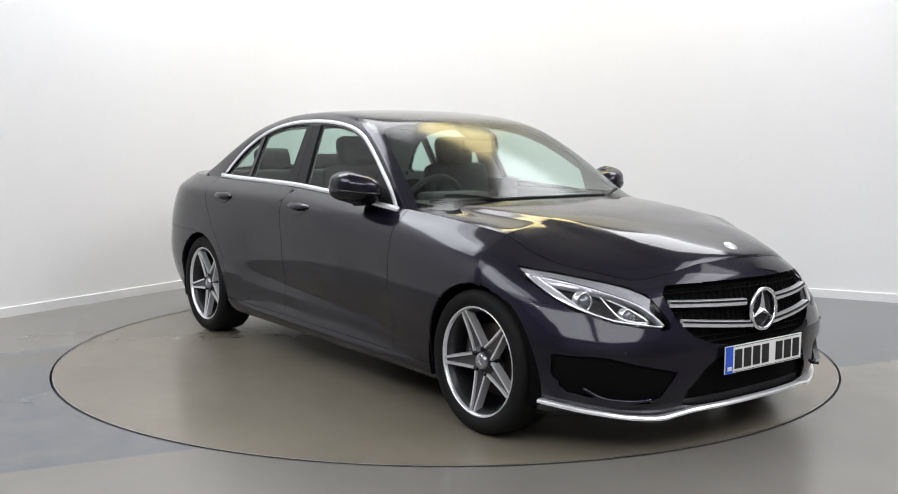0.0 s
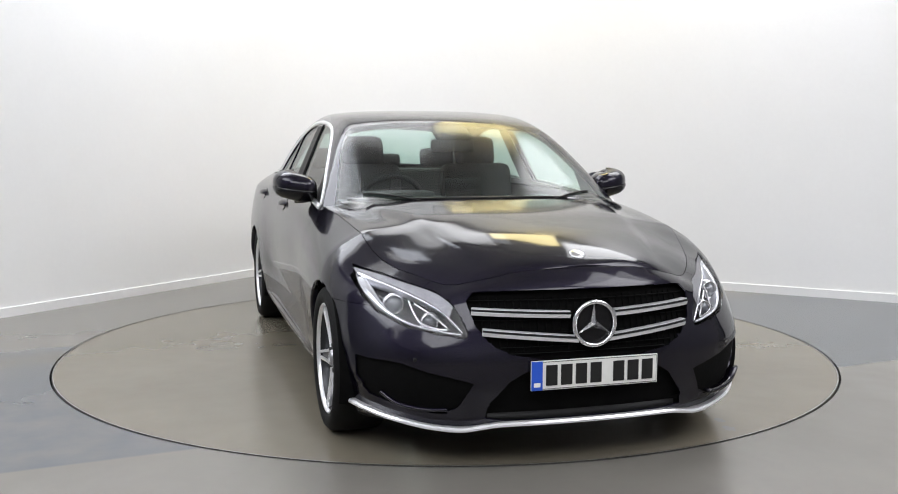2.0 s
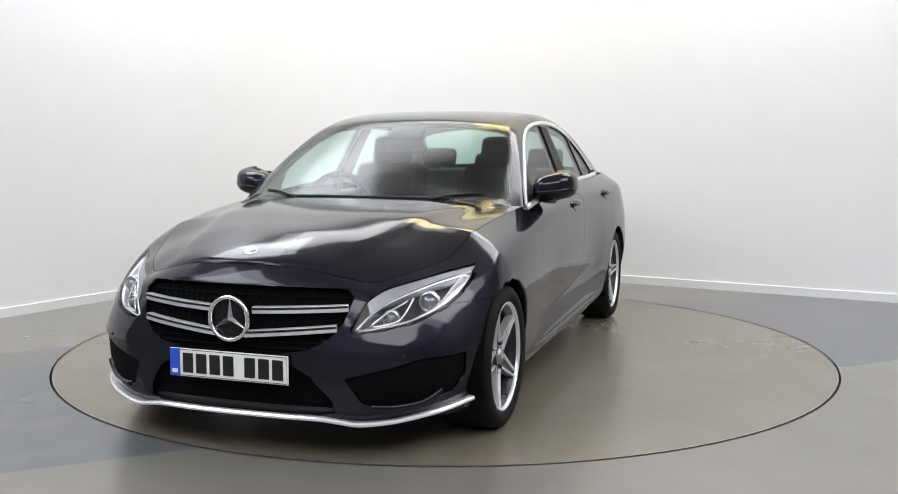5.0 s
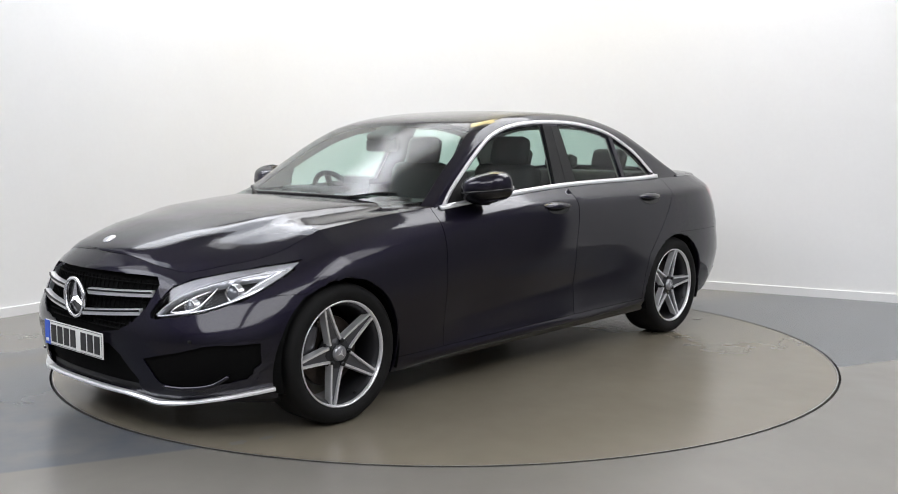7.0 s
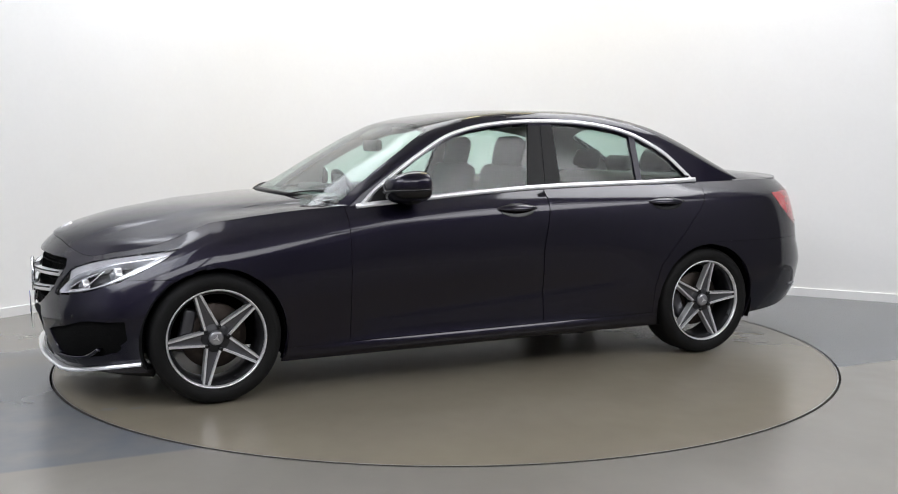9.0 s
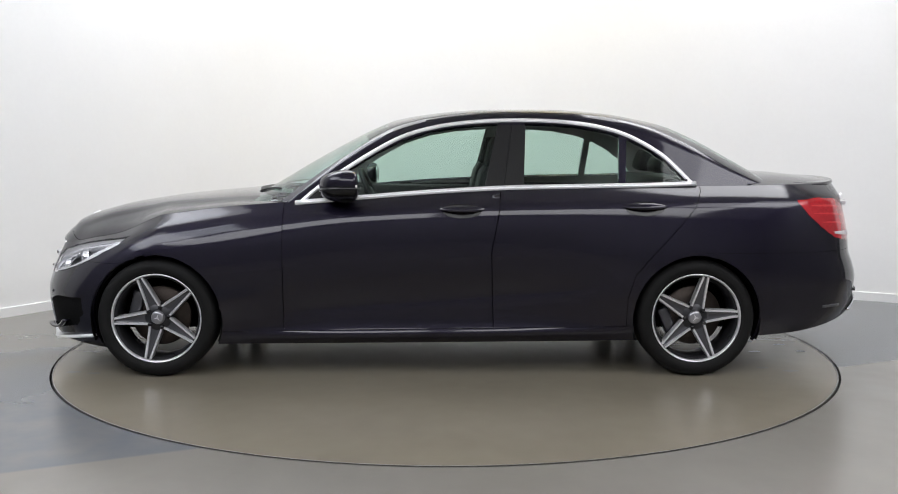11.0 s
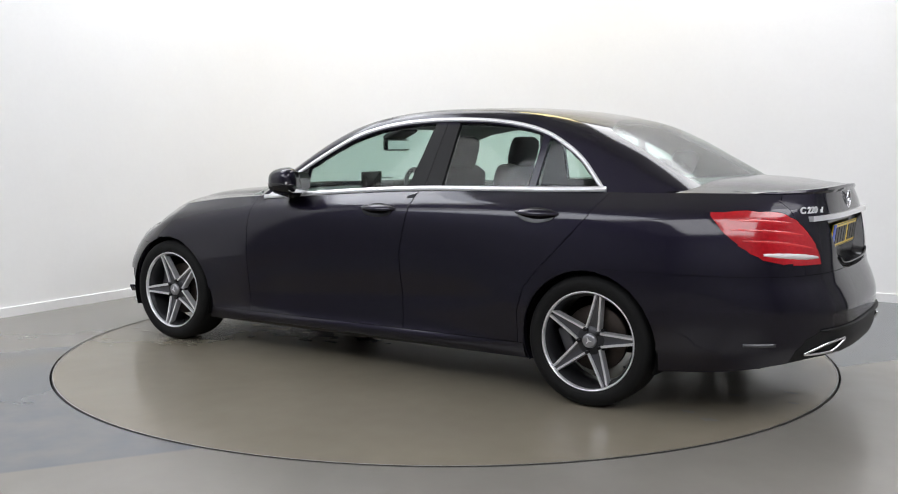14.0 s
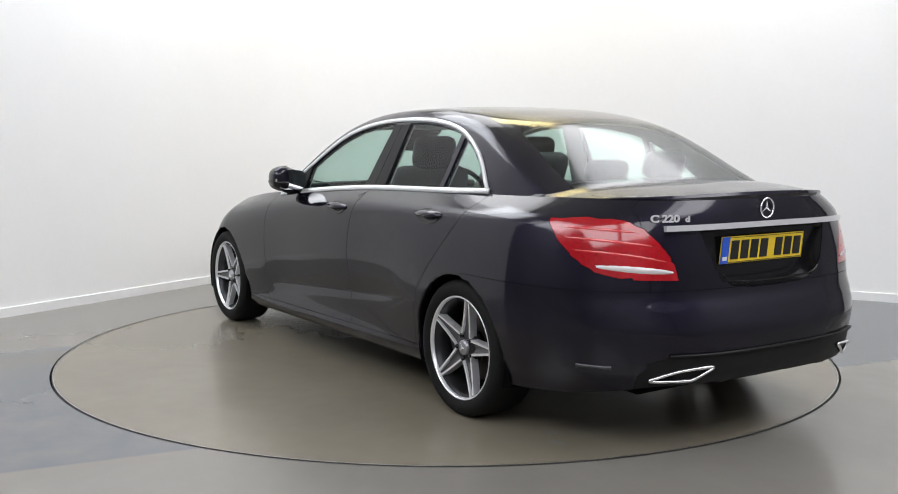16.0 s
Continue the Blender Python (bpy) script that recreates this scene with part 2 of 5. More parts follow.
def table(*pairs):
    pairs = sorted(pairs)
    return pchip([p[0] for p in pairs], [p[1] for p in pairs])


# The room
def plan_wall():
    """The back wall's line: two straight runs joined by a wide curve."""
    a, corner, b = Vector((-4.396, -1.15)), Vector((-1.101, 4.102)), Vector((5.495, 0.531))
    d1, d2 = (a - corner).normalized(), (b - corner).normalized()
    cut = 1.45
    p1, p2 = corner + d1 * cut, corner + d2 * cut
    pts = [a + (p1 - a) * (i / 6) for i in range(6)]
    for i in range(25):
        t = i / 24
        pts.append(p1 * (1 - t) ** 2 + corner * 2 * t * (1 - t) + p2 * t * t)
    pts += [p2 + (b - p2) * (i / 6) for i in range(1, 7)]
    return pts


def build_room():
    line = plan_wall()
    bm = bmesh.new()
    rings = []
    for k, p in enumerate(line):
        t = (line[min(k + 1, len(line) - 1)] - line[max(k - 1, 0)]).normalized()
        n = Vector((-t.y, t.x))
        q = p + n * 0.15
        rings.append([bm.verts.new((p.x, p.y, z)) for z in (0, 1.1, 2.2, CEIL)] + [bm.verts.new((q.x, q.y, z)) for z in (CEIL, 0)])
    for a, b in zip(rings, rings[1:]):
        for j in range(6):
            bm.faces.new((a[j], b[j], b[(j + 1) % 6], a[(j + 1) % 6]))
    bm.faces.new(rings[0]), bm.faces.new(rings[-1])
    sharpen(bm, 40)
    tagged(part("wall_back", bm, WALL, label="smooth white studio wall with a rounded corner"), category="wall", kind="structure")
    bm = bmesh.new()
    path = [(p.x, p.y, 0.0) for p in line]
    sweep(bm, path, [(0.0, 0), (0.0, 0.066), (0.008, 0.070), (0.016, 0.066), (0.016, 0)])
    sharpen(bm, 30)
    tagged(part("baseboard", bm, SKIRTING, label="low white painted skirting board along the wall"), category="skirting", kind="structure")
    # unseen grey walls round the camera, added to darken what the paint reflects
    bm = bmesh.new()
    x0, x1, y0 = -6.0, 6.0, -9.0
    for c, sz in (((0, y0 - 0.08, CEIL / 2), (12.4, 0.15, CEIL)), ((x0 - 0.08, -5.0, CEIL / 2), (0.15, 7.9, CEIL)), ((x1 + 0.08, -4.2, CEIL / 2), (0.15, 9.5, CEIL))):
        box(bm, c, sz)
    tagged(part("unseen_wall_front", bm, UNSEEN_WALL, label="unseen grey wall round the camera, added for the paint's reflections", smooth=False), category="wall", kind="structure")
    bm = bmesh.new()
    prism(bm, [(-6.2, -9.2, CEIL), (6.2, -9.2, CEIL), (6.2, 5.2, CEIL), (-6.2, 5.2, CEIL)], (0, 0, 0.2))
    tagged(part("ceiling", bm, CEILING, label="plain white ceiling over the hall", smooth=False), category="ceiling", kind="structure")
    # floor with the round pit of the turntable
    bm = bmesh.new()
    n = 180
    inner = [bm.verts.new(((RING + 0.017) * math.cos(2 * math.pi * i / n), (RING + 0.017) * math.sin(2 * math.pi * i / n), 0)) for i in range(n)]
    low = [bm.verts.new((v.co.x, v.co.y, -0.05)) for v in inner]
    outer = []
    for i in range(n):
        c, s = math.cos(2 * math.pi * i / n), math.sin(2 * math.pi * i / n)
        k = 9.5 / max(abs(c), abs(s))
        outer.append(bm.verts.new((k * c, k * s, 0)))
    for i in range(n):
        j = (i + 1) % n
        bm.faces.new((inner[i], outer[i], outer[j], inner[j]))
        bm.faces.new((low[i], inner[i], inner[j], low[j]))
    tagged(part("floor", bm, FLOOR, label="worn grey resin floor with a bluish area", smooth=False), category="floor", kind="structure")
    bm = bmesh.new()
    bmesh.ops.create_circle(bm, cap_ends=True, radius=RING + 0.3, segments=90, matrix=Matrix.Translation((0, 0, -0.05)))
    tagged(part("ground", bm, GAP, label="black pit under the turntable", smooth=False), category="pit", kind="structure")
    for lx, ly, sx, sy, watts, colour in LIGHTS:
        lamp = new("ceiling_light")
        lamp.location = (lx, ly, CEIL)
        tagged(lamp, "flat square ceiling light panel in a white frame", "ceiling light", "ceiling light panels")
        bm = bmesh.new()
        box(bm, (0, 0, -0.02), (sx, sy, 0.02))
        part("diffuser", bm, PANEL_WARM if colour[2] < 0.6 else PANEL, lamp, smooth=False)
        bm = bmesh.new()
        sweep(bm, [(-sx / 2, -sy / 2, -0.02), (sx / 2, -sy / 2, -0.02), (sx / 2, sy / 2, -0.02), (-sx / 2, sy / 2, -0.02)], rect(0.03, 0.035), closed=True)
        part("frame", bm, SKIRTING, lamp, smooth=False)


build_room()
turntable = new("turntable")
tagged(turntable, "round grey resin turntable set flush in the floor", "turntable")


WET_MARKS = [(2.01, 0.69, 0.035), (1.89, 0.72, 0.03), (-1.83, 0.20, 0.03), (-2.11, 0.19, 0.025), (-1.74, 0.61, 0.03), (-1.87, 0.69, 0.035), (-2.05, 0.0, 0.03)]


def build_turntable():
    bm = bmesh.new()
    n = 180
    top = [bm.verts.new((RING * math.cos(2 * math.pi * i / n), RING * math.sin(2 * math.pi * i / n), 0)) for i in range(n)]
    bot = [bm.verts.new((v.co.x, v.co.y, -0.04)) for v in top]
    bm.faces.new(top)
    for i in range(n):
        bm.faces.new((bot[i], bot[(i + 1) % n], top[(i + 1) % n], top[i]))
    part("disc", bm, TABLE, turntable, smooth=False)
    bm = bmesh.new()
    sweep(bm, [((RING + 0.002) * math.cos(2 * math.pi * i / n), (RING + 0.002) * math.sin(2 * math.pi * i / n), -0.012) for i in range(n)], rect(0.006, 0.028), closed=True)
    for k, (wx, wy, wr) in enumerate(WET_MARKS):
        mark = bmesh.new()
        ring = [mark.verts.new((wx + wr * (0.7 + 0.5 * noise.noise((i * 0.9, k * 3.1, 0))) * math.cos(i * math.pi / 9) * 1.6, wy + wr * (0.7 + 0.5 * noise.noise((i * 0.9, k * 3.1, 5))) * math.sin(i * math.pi / 9), 0.0015)) for i in range(18)]
        mark.faces.new(ring)
        part("wet_mark", mark, WET, turntable, "small wet splash", smooth=False)
    part("edge_band", bm, mat("worn_steel", (0.30, 0.29, 0.28), 0.4, 0.9, vary=0.2), turntable, "worn steel edge band", smooth=False)


build_turntable()

# The car. Its own space: x forwards, y to its left, z up; origin on the ground midway between the axles.
car = new("car")
tagged(car, "dark purple-grey metallic four-door saloon on five-spoke alloys", "car")
AXLE = 1.42

NOSE = table((0.14, 2.095), (0.18, 2.145), (0.25, 2.168), (0.34, 2.187), (0.42, 2.192), (0.54, 2.178), (0.63, 2.165), (0.69, 2.148), (0.73, 2.115), (0.76, 2.08), (0.80, 2.02))
TAIL = table((0.18, 2.34), (0.26, 2.435), (0.354, 2.472), (0.482, 2.470), (0.576, 2.441), (0.64, 2.412), (0.764, 2.397), (0.90, 2.375), (0.95, 2.366), (1.03, 2.345))
P_NOSE = table((0.15, 2.7), (0.42, 2.55), (0.52, 2.3), (0.62, 2.05), (0.75, 1.95), (0.90, 1.95))
P_TAIL = table((0.2, 2.9), (0.5, 3.2), (0.7, 3.4), (0.95, 3.2), (1.05, 3.0))
Z_TOP = table((0, 0.757), (0.2, 0.748), (0.38, 0.709), (0.49, 0.686), (0.59, 0.708), (0.73, 0.736), (0.82, 0.768), (0.9, 0.808), (1, 0.845), (1.13, 0.892), (1.24, 0.918), (1.36, 0.945), (1.5, 0.970), (1.63, 0.985),
              (1.76, 0.993), (2, 1.003), (2.25, 1.010), (2.6, 1.012), (3, 1.021))
Z_LOW = table((0, 0.165), (0.5, 0.165), (0.8, 0.165), (1, 0.168), (1.5, 0.175), (1.9, 0.19), (2, 0.20), (2.3, 0.225), (2.7, 0.29), (3, 0.30))
Y_TOP = table((1.5, 0.725), (1.42, 0.735), (1.0, 0.765), (0.7, 0.785), (0.3, 0.775), (0, 0.768), (-0.75, 0.764), (-1.2, 0.758), (-1.44, 0.748), (-1.6, 0.735))
# half widths by the height share f of the flank: at the front axle, the doors, the rear axle
W_FRONT = table((0, 0.862), (0.15, 0.886), (0.35, 0.913), (0.55, 0.924), (0.72, 0.915), (0.84, 0.885), (0.90, 0.848), (1.0, 0.735))
W_DOOR = table((0, 0.852), (0.03, 0.876), (0.06, 0.886), (0.08, 0.885), (0.105, 0.872), (0.17, 0.868), (0.25, 0.872), (0.36, 0.880), (0.47, 0.889), (0.58, 0.894), (0.70, 0.892), (0.80, 0.885), (0.87, 0.872), (0.91, 0.853), (0.95, 0.818), (1.0, 0.768))
W_REAR = table((0, 0.872), (0.15, 0.905), (0.35, 0.928), (0.55, 0.924), (0.72, 0.908), (0.82, 0.892), (0.893, 0.872), (0.905, 0.862), (0.945, 0.818), (1.0, 0.748))


def sculpt(x, z):
    """The folded hollow along the doors' lower half, rising towards the rear wheel."""
    e = min(max((0.86 - x) / 0.3, 0.0), 1.0) * min(max((x + 1.0) / 0.3, 0.0), 1.0)
    e = e * e * (3 - 2 * e)
    d = z - (0.405 - 0.075 * x)
    return -0.014 * e * math.exp(-d / 0.12 if d > 0 else d / 0.055)


def half_width(x, f):
    x = min(max(x, -AXLE), AXLE)
    t = abs(x) / AXLE
    t = max(0.0, (t - 0.25) / 0.75)
    t = t * t * (3 - 2 * t)
    w = W_DOOR(f) * (1 - t) + (W_FRONT if x > 0 else W_REAR)(f) * t
    g = max(0.0, (f - 0.86) / 0.14)
    g = g * g
    base = W_DOOR(1) * (1 - t) + (W_FRONT if x > 0 else W_REAR)(1) * t
    return w + (Y_TOP(x) - base) * g


def flank(u, f):
    """A point of the left flank: u 0 at the nose's middle, 1 and 2 at the axles, 3 at the tail's middle; f 0 at the sill, 1 at the top edge."""
    z0, z1 = Z_LOW(u), Z_TOP(u)
    z = z0 + (z1 - z0) * f
    if u <= 1:
        a, p, w = u * math.pi / 2, P_NOSE(z), half_width(AXLE, f)
        x = AXLE + (NOSE(z) - AXLE) * max(math.cos(a), 0) ** (2 / p)
        y = w * max(math.sin(a), 0) ** (2 / p)
    elif u < 2:
        x = AXLE - (u - 1) * 2 * AXLE
        y = half_width(x, f) + sculpt(x, z)
    else:
        a, p, w = (3 - u) * math.pi / 2, P_TAIL(z), half_width(-AXLE, f)
        x = -AXLE - (TAIL(z) - AXLE) * max(math.cos(a), 0) ** (2 / p)
        y = w * max(math.sin(a), 0) ** (2 / p)
    return Vector((x, y, z))


def eased(a, n):
    """Steps from a to a + 1, closer together at both ends."""
    return [a + (1 - math.cos(math.pi * i / n)) / 2 for i in range(n)]


U_COLS = eased(0, 32) + [1 + i / 52 for i in range(52)] + eased(2, 32) + [3]
F_ROWS = [i / 52 for i in range(53)]


def flank_mesh():
    bm = bmesh.new()
    row = bm.faces.layers.int.new("row")
    cols = []
    for u in U_COLS:
        cols.append([bm.verts.new(flank(u, f)) for f in F_ROWS])
    for u in reversed(U_COLS[1:-1]):
        cols.append([bm.verts.new(flank(u, f) * Vector((1, -1, 1))) for f in F_ROWS])
    for v in cols[0] + cols[len(U_COLS) - 1]:
        v.co.y = 0
    n = len(cols)
    for i in range(n):
        for j in range(len(F_ROWS) - 1):
            bm.faces.new((cols[i][j], cols[(i + 1) % n][j], cols[(i + 1) % n][j + 1], cols[i][j + 1]))[row] = j
    return bm


Z_MID = table((2.10, 0.757), (2.066, 0.778), (1.981, 0.815), (1.895, 0.841), (1.779, 0.871), (1.632, 0.896), (1.482, 0.918), (1.328, 0.934), (1.171, 0.948), (1.043, 0.958), (0.90, 0.964),
              (-1.70, 1.072), (-1.913, 1.068), (-2.035, 1.062), (-2.185, 1.046), (-2.28, 1.035), (-2.345, 1.021))


def deck_point(u, k):
    """Bonnet and boot lid: k 0 at the flank's top edge, 1 at the middle."""
    e = flank(u, 1)
    y = e.y * (1 - k)
    r = 1 - k
    shape = 1 - (0.45 * r ** 2 + 0.55 * r ** 4) if u < 1.6 else 1 - r ** 3.2
    z = e.z + (Z_MID(e.x) - e.z) * shape
    if u < 1.6:   # raised middle of the bonnet between two soft folds
        fold = 0.34 + 0.26 * min(max((2.1 - e.x) / 1.1, 0.0), 1.0)
        a = min(max((y - fold) / 0.06 + 0.5, 0.0), 1.0)
        b = min(max((e.y - y) / 0.14, 0.0), 1.0)
        z -= 0.011 * a * a * (3 - 2 * a) * b * b * (3 - 2 * b) * min(max((2.08 - e.x) / 0.25, 0.0), 1.0)
    return Vector((e.x, y, z))


def deck_mesh(us, rows=22):
    bm = bmesh.new()
    grid = []
    for u in us:
        left = [deck_point(u, k / rows) for k in range(rows + 1)]
        grid.append([bm.verts.new(p) for p in left] + [bm.verts.new(p * Vector((1, -1, 1))) for p in reversed(left[:-1])])
    for a, b in zip(grid, grid[1:]):
        for j in range(len(a) - 1):
            bm.faces.new((a[j], b[j], b[j + 1], a[j + 1]))
    bmesh.ops.remove_doubles(bm, verts=bm.verts[:], dist=0.0004)
    return bm


# cab: middle line, edge of the roof
CAB_MID = table((1.06, 0.89), (0.952, 0.957), (0.846, 1.021), (0.676, 1.122), (0.503, 1.217), (0.327, 1.306), (0.183, 1.364), (0, 1.397), (-0.155, 1.414), (-0.332, 1.424), (-0.68, 1.426),
                (-0.85, 1.419), (-1.016, 1.404), (-1.18, 1.378), (-1.342, 1.343), (-1.503, 1.277), (-1.663, 1.190), (-1.821, 1.095), (-1.95, 1.01))
CAB_EDGE = table((0.80, 0.86), (0.72, 0.925), (0.59, 1.028), (0.44, 1.140), (0.32, 1.218), (0.16, 1.297), (0, 1.347), (-0.155, 1.373), (-0.316, 1.387), (-0.476, 1.392), (-0.633, 1.390),
                 (-0.79, 1.384), (-0.94, 1.368), (-1.09, 1.338), (-1.23, 1.295), (-1.35, 1.240), (-1.5, 1.165), (-1.65, 1.085), (-1.80, 1.015), (-1.95, 0.95))


def side_y(x, z):
    """The plane of the side windows."""
    tuck = 0.10 * max(0.0, -1.25 - x) ** 1.5
    lean = 0.45 - 0.04 * min(max(x / 0.5, 0.0), 1.0) + 0.025 * min(max((-0.5 - x) / 0.5, 0.0), 1.0)
    return 0.775 - (z - 0.95) * lean - 0.035 * max(0.0, z - 1.25) - tuck


def cab_point(x, k):
    """The cab's skin with a rounded edge between side and roof."""
    a, b = 0.88, 1.10
    if a < k < b:
        t = (k - a) / (b - a)
        corner = cab_raw(x, 1.0)
        return cab_raw(x, a) * (1 - t) ** 2 + corner * 2 * t * (1 - t) + cab_raw(x, b) * t * t
    return cab_raw(x, k)


def cab_raw(x, k):
    """k 0 at the belt, 1 at the roof's edge, 2 in the middle."""
    ze = CAB_EDGE(x) + 0.008
    ye = side_y(x, ze) - 0.006
    if k <= 1:
        z0 = min(0.93, ze - 0.05)
        z = z0 + (ze - z0) * k
        return Vector((x, side_y(x, z) - 0.006 * max(0.0, k - 0.8) * 5 * max(0.0, k - 0.8) * 5, z))
    r = 2 - k
    zm = max(CAB_MID(x), ze + 0.002)
    shape = 1 - (0.5 * r ** 2 + 0.5 * r ** 5)
    return Vector((x, ye * r, ze + (zm - ze) * shape))


def cab_mesh():
    bm = bmesh.new()
    xs = [1.04 - 2.98 * i / 110 for i in range(111)]
    ks = [i / 22 for i in range(22)] + [1 + i / 26 for i in range(27)]
    grid = []
    for x in xs:
        left = [cab_point(x, k) for k in ks]
        grid.append([bm.verts.new(p) for p in left] + [bm.verts.new(p * Vector((1, -1, 1))) for p in reversed(left[:-1])])
    for a, b in zip(grid, grid[1:]):
        for j in range(len(a) - 1):
            bm.faces.new((a[j], b[j], b[j + 1], a[j + 1]))
    return bm


def inside(poly, a, b):
    hit = False
    for (x1, y1), (x2, y2) in zip(poly, poly[1:] + poly[:1]):
        if (y1 > b) != (y2 > b) and a < (x2 - x1) * (b - y1) / (y2 - y1) + x1:
            hit = not hit
    return hit


def cut(bm, poly, axes, keep, mark):
    """Cuts the outline poly, seen along the third axis, into the faces for which keep(centre) holds, and marks those inside."""
    lay = bm.faces.layers.int.get("mark") or bm.faces.layers.int.new("mark")
    i, j = axes
    lo = [min(p[k] for p in poly) - 0.06 for k in (0, 1)]
    hi = [max(p[k] for p in poly) + 0.06 for k in (0, 1)]
    near = lambda c: lo[0] < c[i] < hi[0] and lo[1] < c[j] < hi[1] and keep(c)
    for (x1, y1), (x2, y2) in zip(poly, poly[1:] + poly[:1]):
        co, no = [0, 0, 0], [0, 0, 0]
        co[i], co[j], no[i], no[j] = x1, y1, y1 - y2, x2 - x1
        if abs(no[i]) + abs(no[j]) < 1e-6:
            continue
        mid, half = ((x1 + x2) / 2, (y1 + y2) / 2), math.hypot(x2 - x1, y2 - y1) / 2 + 0.07
        fs = [f for f in bm.faces if near(f.calc_center_median()) and math.hypot(f.calc_center_median()[i] - mid[0], f.calc_center_median()[j] - mid[1]) < half]
        geom = fs + list({e for f in fs for e in f.edges}) + list({v for f in fs for v in f.verts})
        bmesh.ops.bisect_plane(bm, geom=geom, dist=0.0004, plane_co=co, plane_no=no)
    for f in bm.faces:
        c = f.calc_center_median()
        if near(c) and inside(poly, c[i], c[j]):
            f[lay] = mark


def take(bm, want, gap=0.0025, depth=0.012):
    """A copy of the faces for which want(face) holds, as a panel with a turned-in rim."""
    out = bm.copy()
    lay = out.faces.layers.int.get("mark")
    bmesh.ops.delete(out, geom=[f for f in out.faces if not want(f, f[lay] if lay else 0)], context="FACES")
    bmesh.ops.remove_doubles(out, verts=out.verts[:], dist=0.0011)
    out.normal_update()
    if gap:
        rim = {v: v.normal.copy() for v in out.verts if v.is_boundary and abs(v.co.y) > -1}
        r = bmesh.ops.inset_region(out, faces=out.faces[:], use_boundary=True, use_even_offset=False, thickness=gap)
        for v, n in rim.items():
            if v.is_valid:
                v.co -= n * depth
        for f in r["faces"]:
            for e in f.edges:
                e.smooth = False
    return out


def mirrored(poly):
    return [(-a, b) for a, b in poly]


def smooth_loop(pts, n=6):
    """A closed Catmull-Rom loop through pts."""
    out, m = [], len(pts)
    for i in range(m):
        p0, p1, p2, p3 = (np.array(pts[(i + k) % m], float) for k in (-1, 0, 1, 2))
        for s in range(n):
            t = s / n
            out.append(tuple(0.5 * (2 * p1 + (p2 - p0) * t + (2 * p0 - 5 * p1 + 4 * p2 - p3) * t**2 + (3 * p1 - p0 - 3 * p2 + p3) * t**3)))
    return out


def smooth_path(pts, n=6):
    out, m = [], len(pts)
    for i in range(m - 1):
        p0, p1, p2, p3 = (np.array(pts[min(max(i + k, 0), m - 1)], float) for k in (-1, 0, 1, 2))
        for s in range(n):
            t = s / n
            out.append(tuple(0.5 * (2 * p1 + (p2 - p0) * t + (2 * p0 - 5 * p1 + 4 * p2 - p3) * t**2 + (3 * p1 - p0 - 3 * p2 + p3) * t**3)))
    out.append(tuple(pts[-1]))
    return out


LAMP = [(0.808, 0.733), (0.820, 0.69), (0.806, 0.635), (0.76, 0.578), (0.67, 0.534), (0.56, 0.516), (0.487, 0.510), (0.472, 0.522), (0.480, 0.562), (0.510, 0.624), (0.55, 0.664), (0.63, 0.690), (0.72, 0.713), (0.78, 0.730)]
GRILLE = [(0.0, 0.684), (0.25, 0.682), (0.40, 0.676), (0.455, 0.662), (0.465, 0.635), (0.445, 0.555), (0.40, 0.495), (0.33, 0.452), (0.17, 0.422), (0.0, 0.415)]
GRILLE_LOOP = GRILLE + [(-a, b) for a, b in reversed(GRILLE[1:-1])]
INTAKE = [(0.845, 0.412), (0.84, 0.33), (0.80, 0.265), (0.70, 0.236), (0.62, 0.222), (0.545, 0.222), (0.51, 0.245), (0.468, 0.325), (0.47, 0.345), (0.60, 0.375), (0.72, 0.408)]
MOUTH = [(0.0, 0.395), (0.26, 0.385), (0.33, 0.345), (0.40, 0.255), (0.41, 0.205), (0.36, 0.190), (0.0, 0.190)]
MOUTH_LOOP = MOUTH + [(-a, b) for a, b in reversed(MOUTH[1:-1])]
DOOR_F = [(0.758, 1.2), (0.758, 0.10), (-0.352, 0.10), (-0.335, 0.66), (-0.375, 0.87), (-0.41, 1.2)]
DOOR_R = [(-0.41, 1.2), (-0.375, 0.87), (-0.335, 0.66), (-0.352, 0.10), (-1.048, 0.10), (-1.053, 0.42), (-1.09, 0.54), (-1.17, 0.635), (-1.29, 0.765), (-1.40, 0.89), (-1.452, 0.985), (-1.46, 1.2)]
TAIL_LAMP = [(-1.968, 0.917), (-1.985, 0.930), (-2.02, 0.939), (-2.10, 0.944), (-2.18, 0.937), (-2.26, 0.928), (-2.45, 0.925), (-2.45, 0.696), (-2.33, 0.704), (-2.25, 0.716), (-2.18, 0.738), (-2.10, 0.785), (-2.03, 0.845), (-1.98, 0.900)]
LAMP_EDGE = [(0.505, 0.700), (0.515, 0.745), (0.545, 0.812), (0.595, 0.880), (0.640, 0.918), (0.685, 0.945)]   # the lens's inner edge on the tail
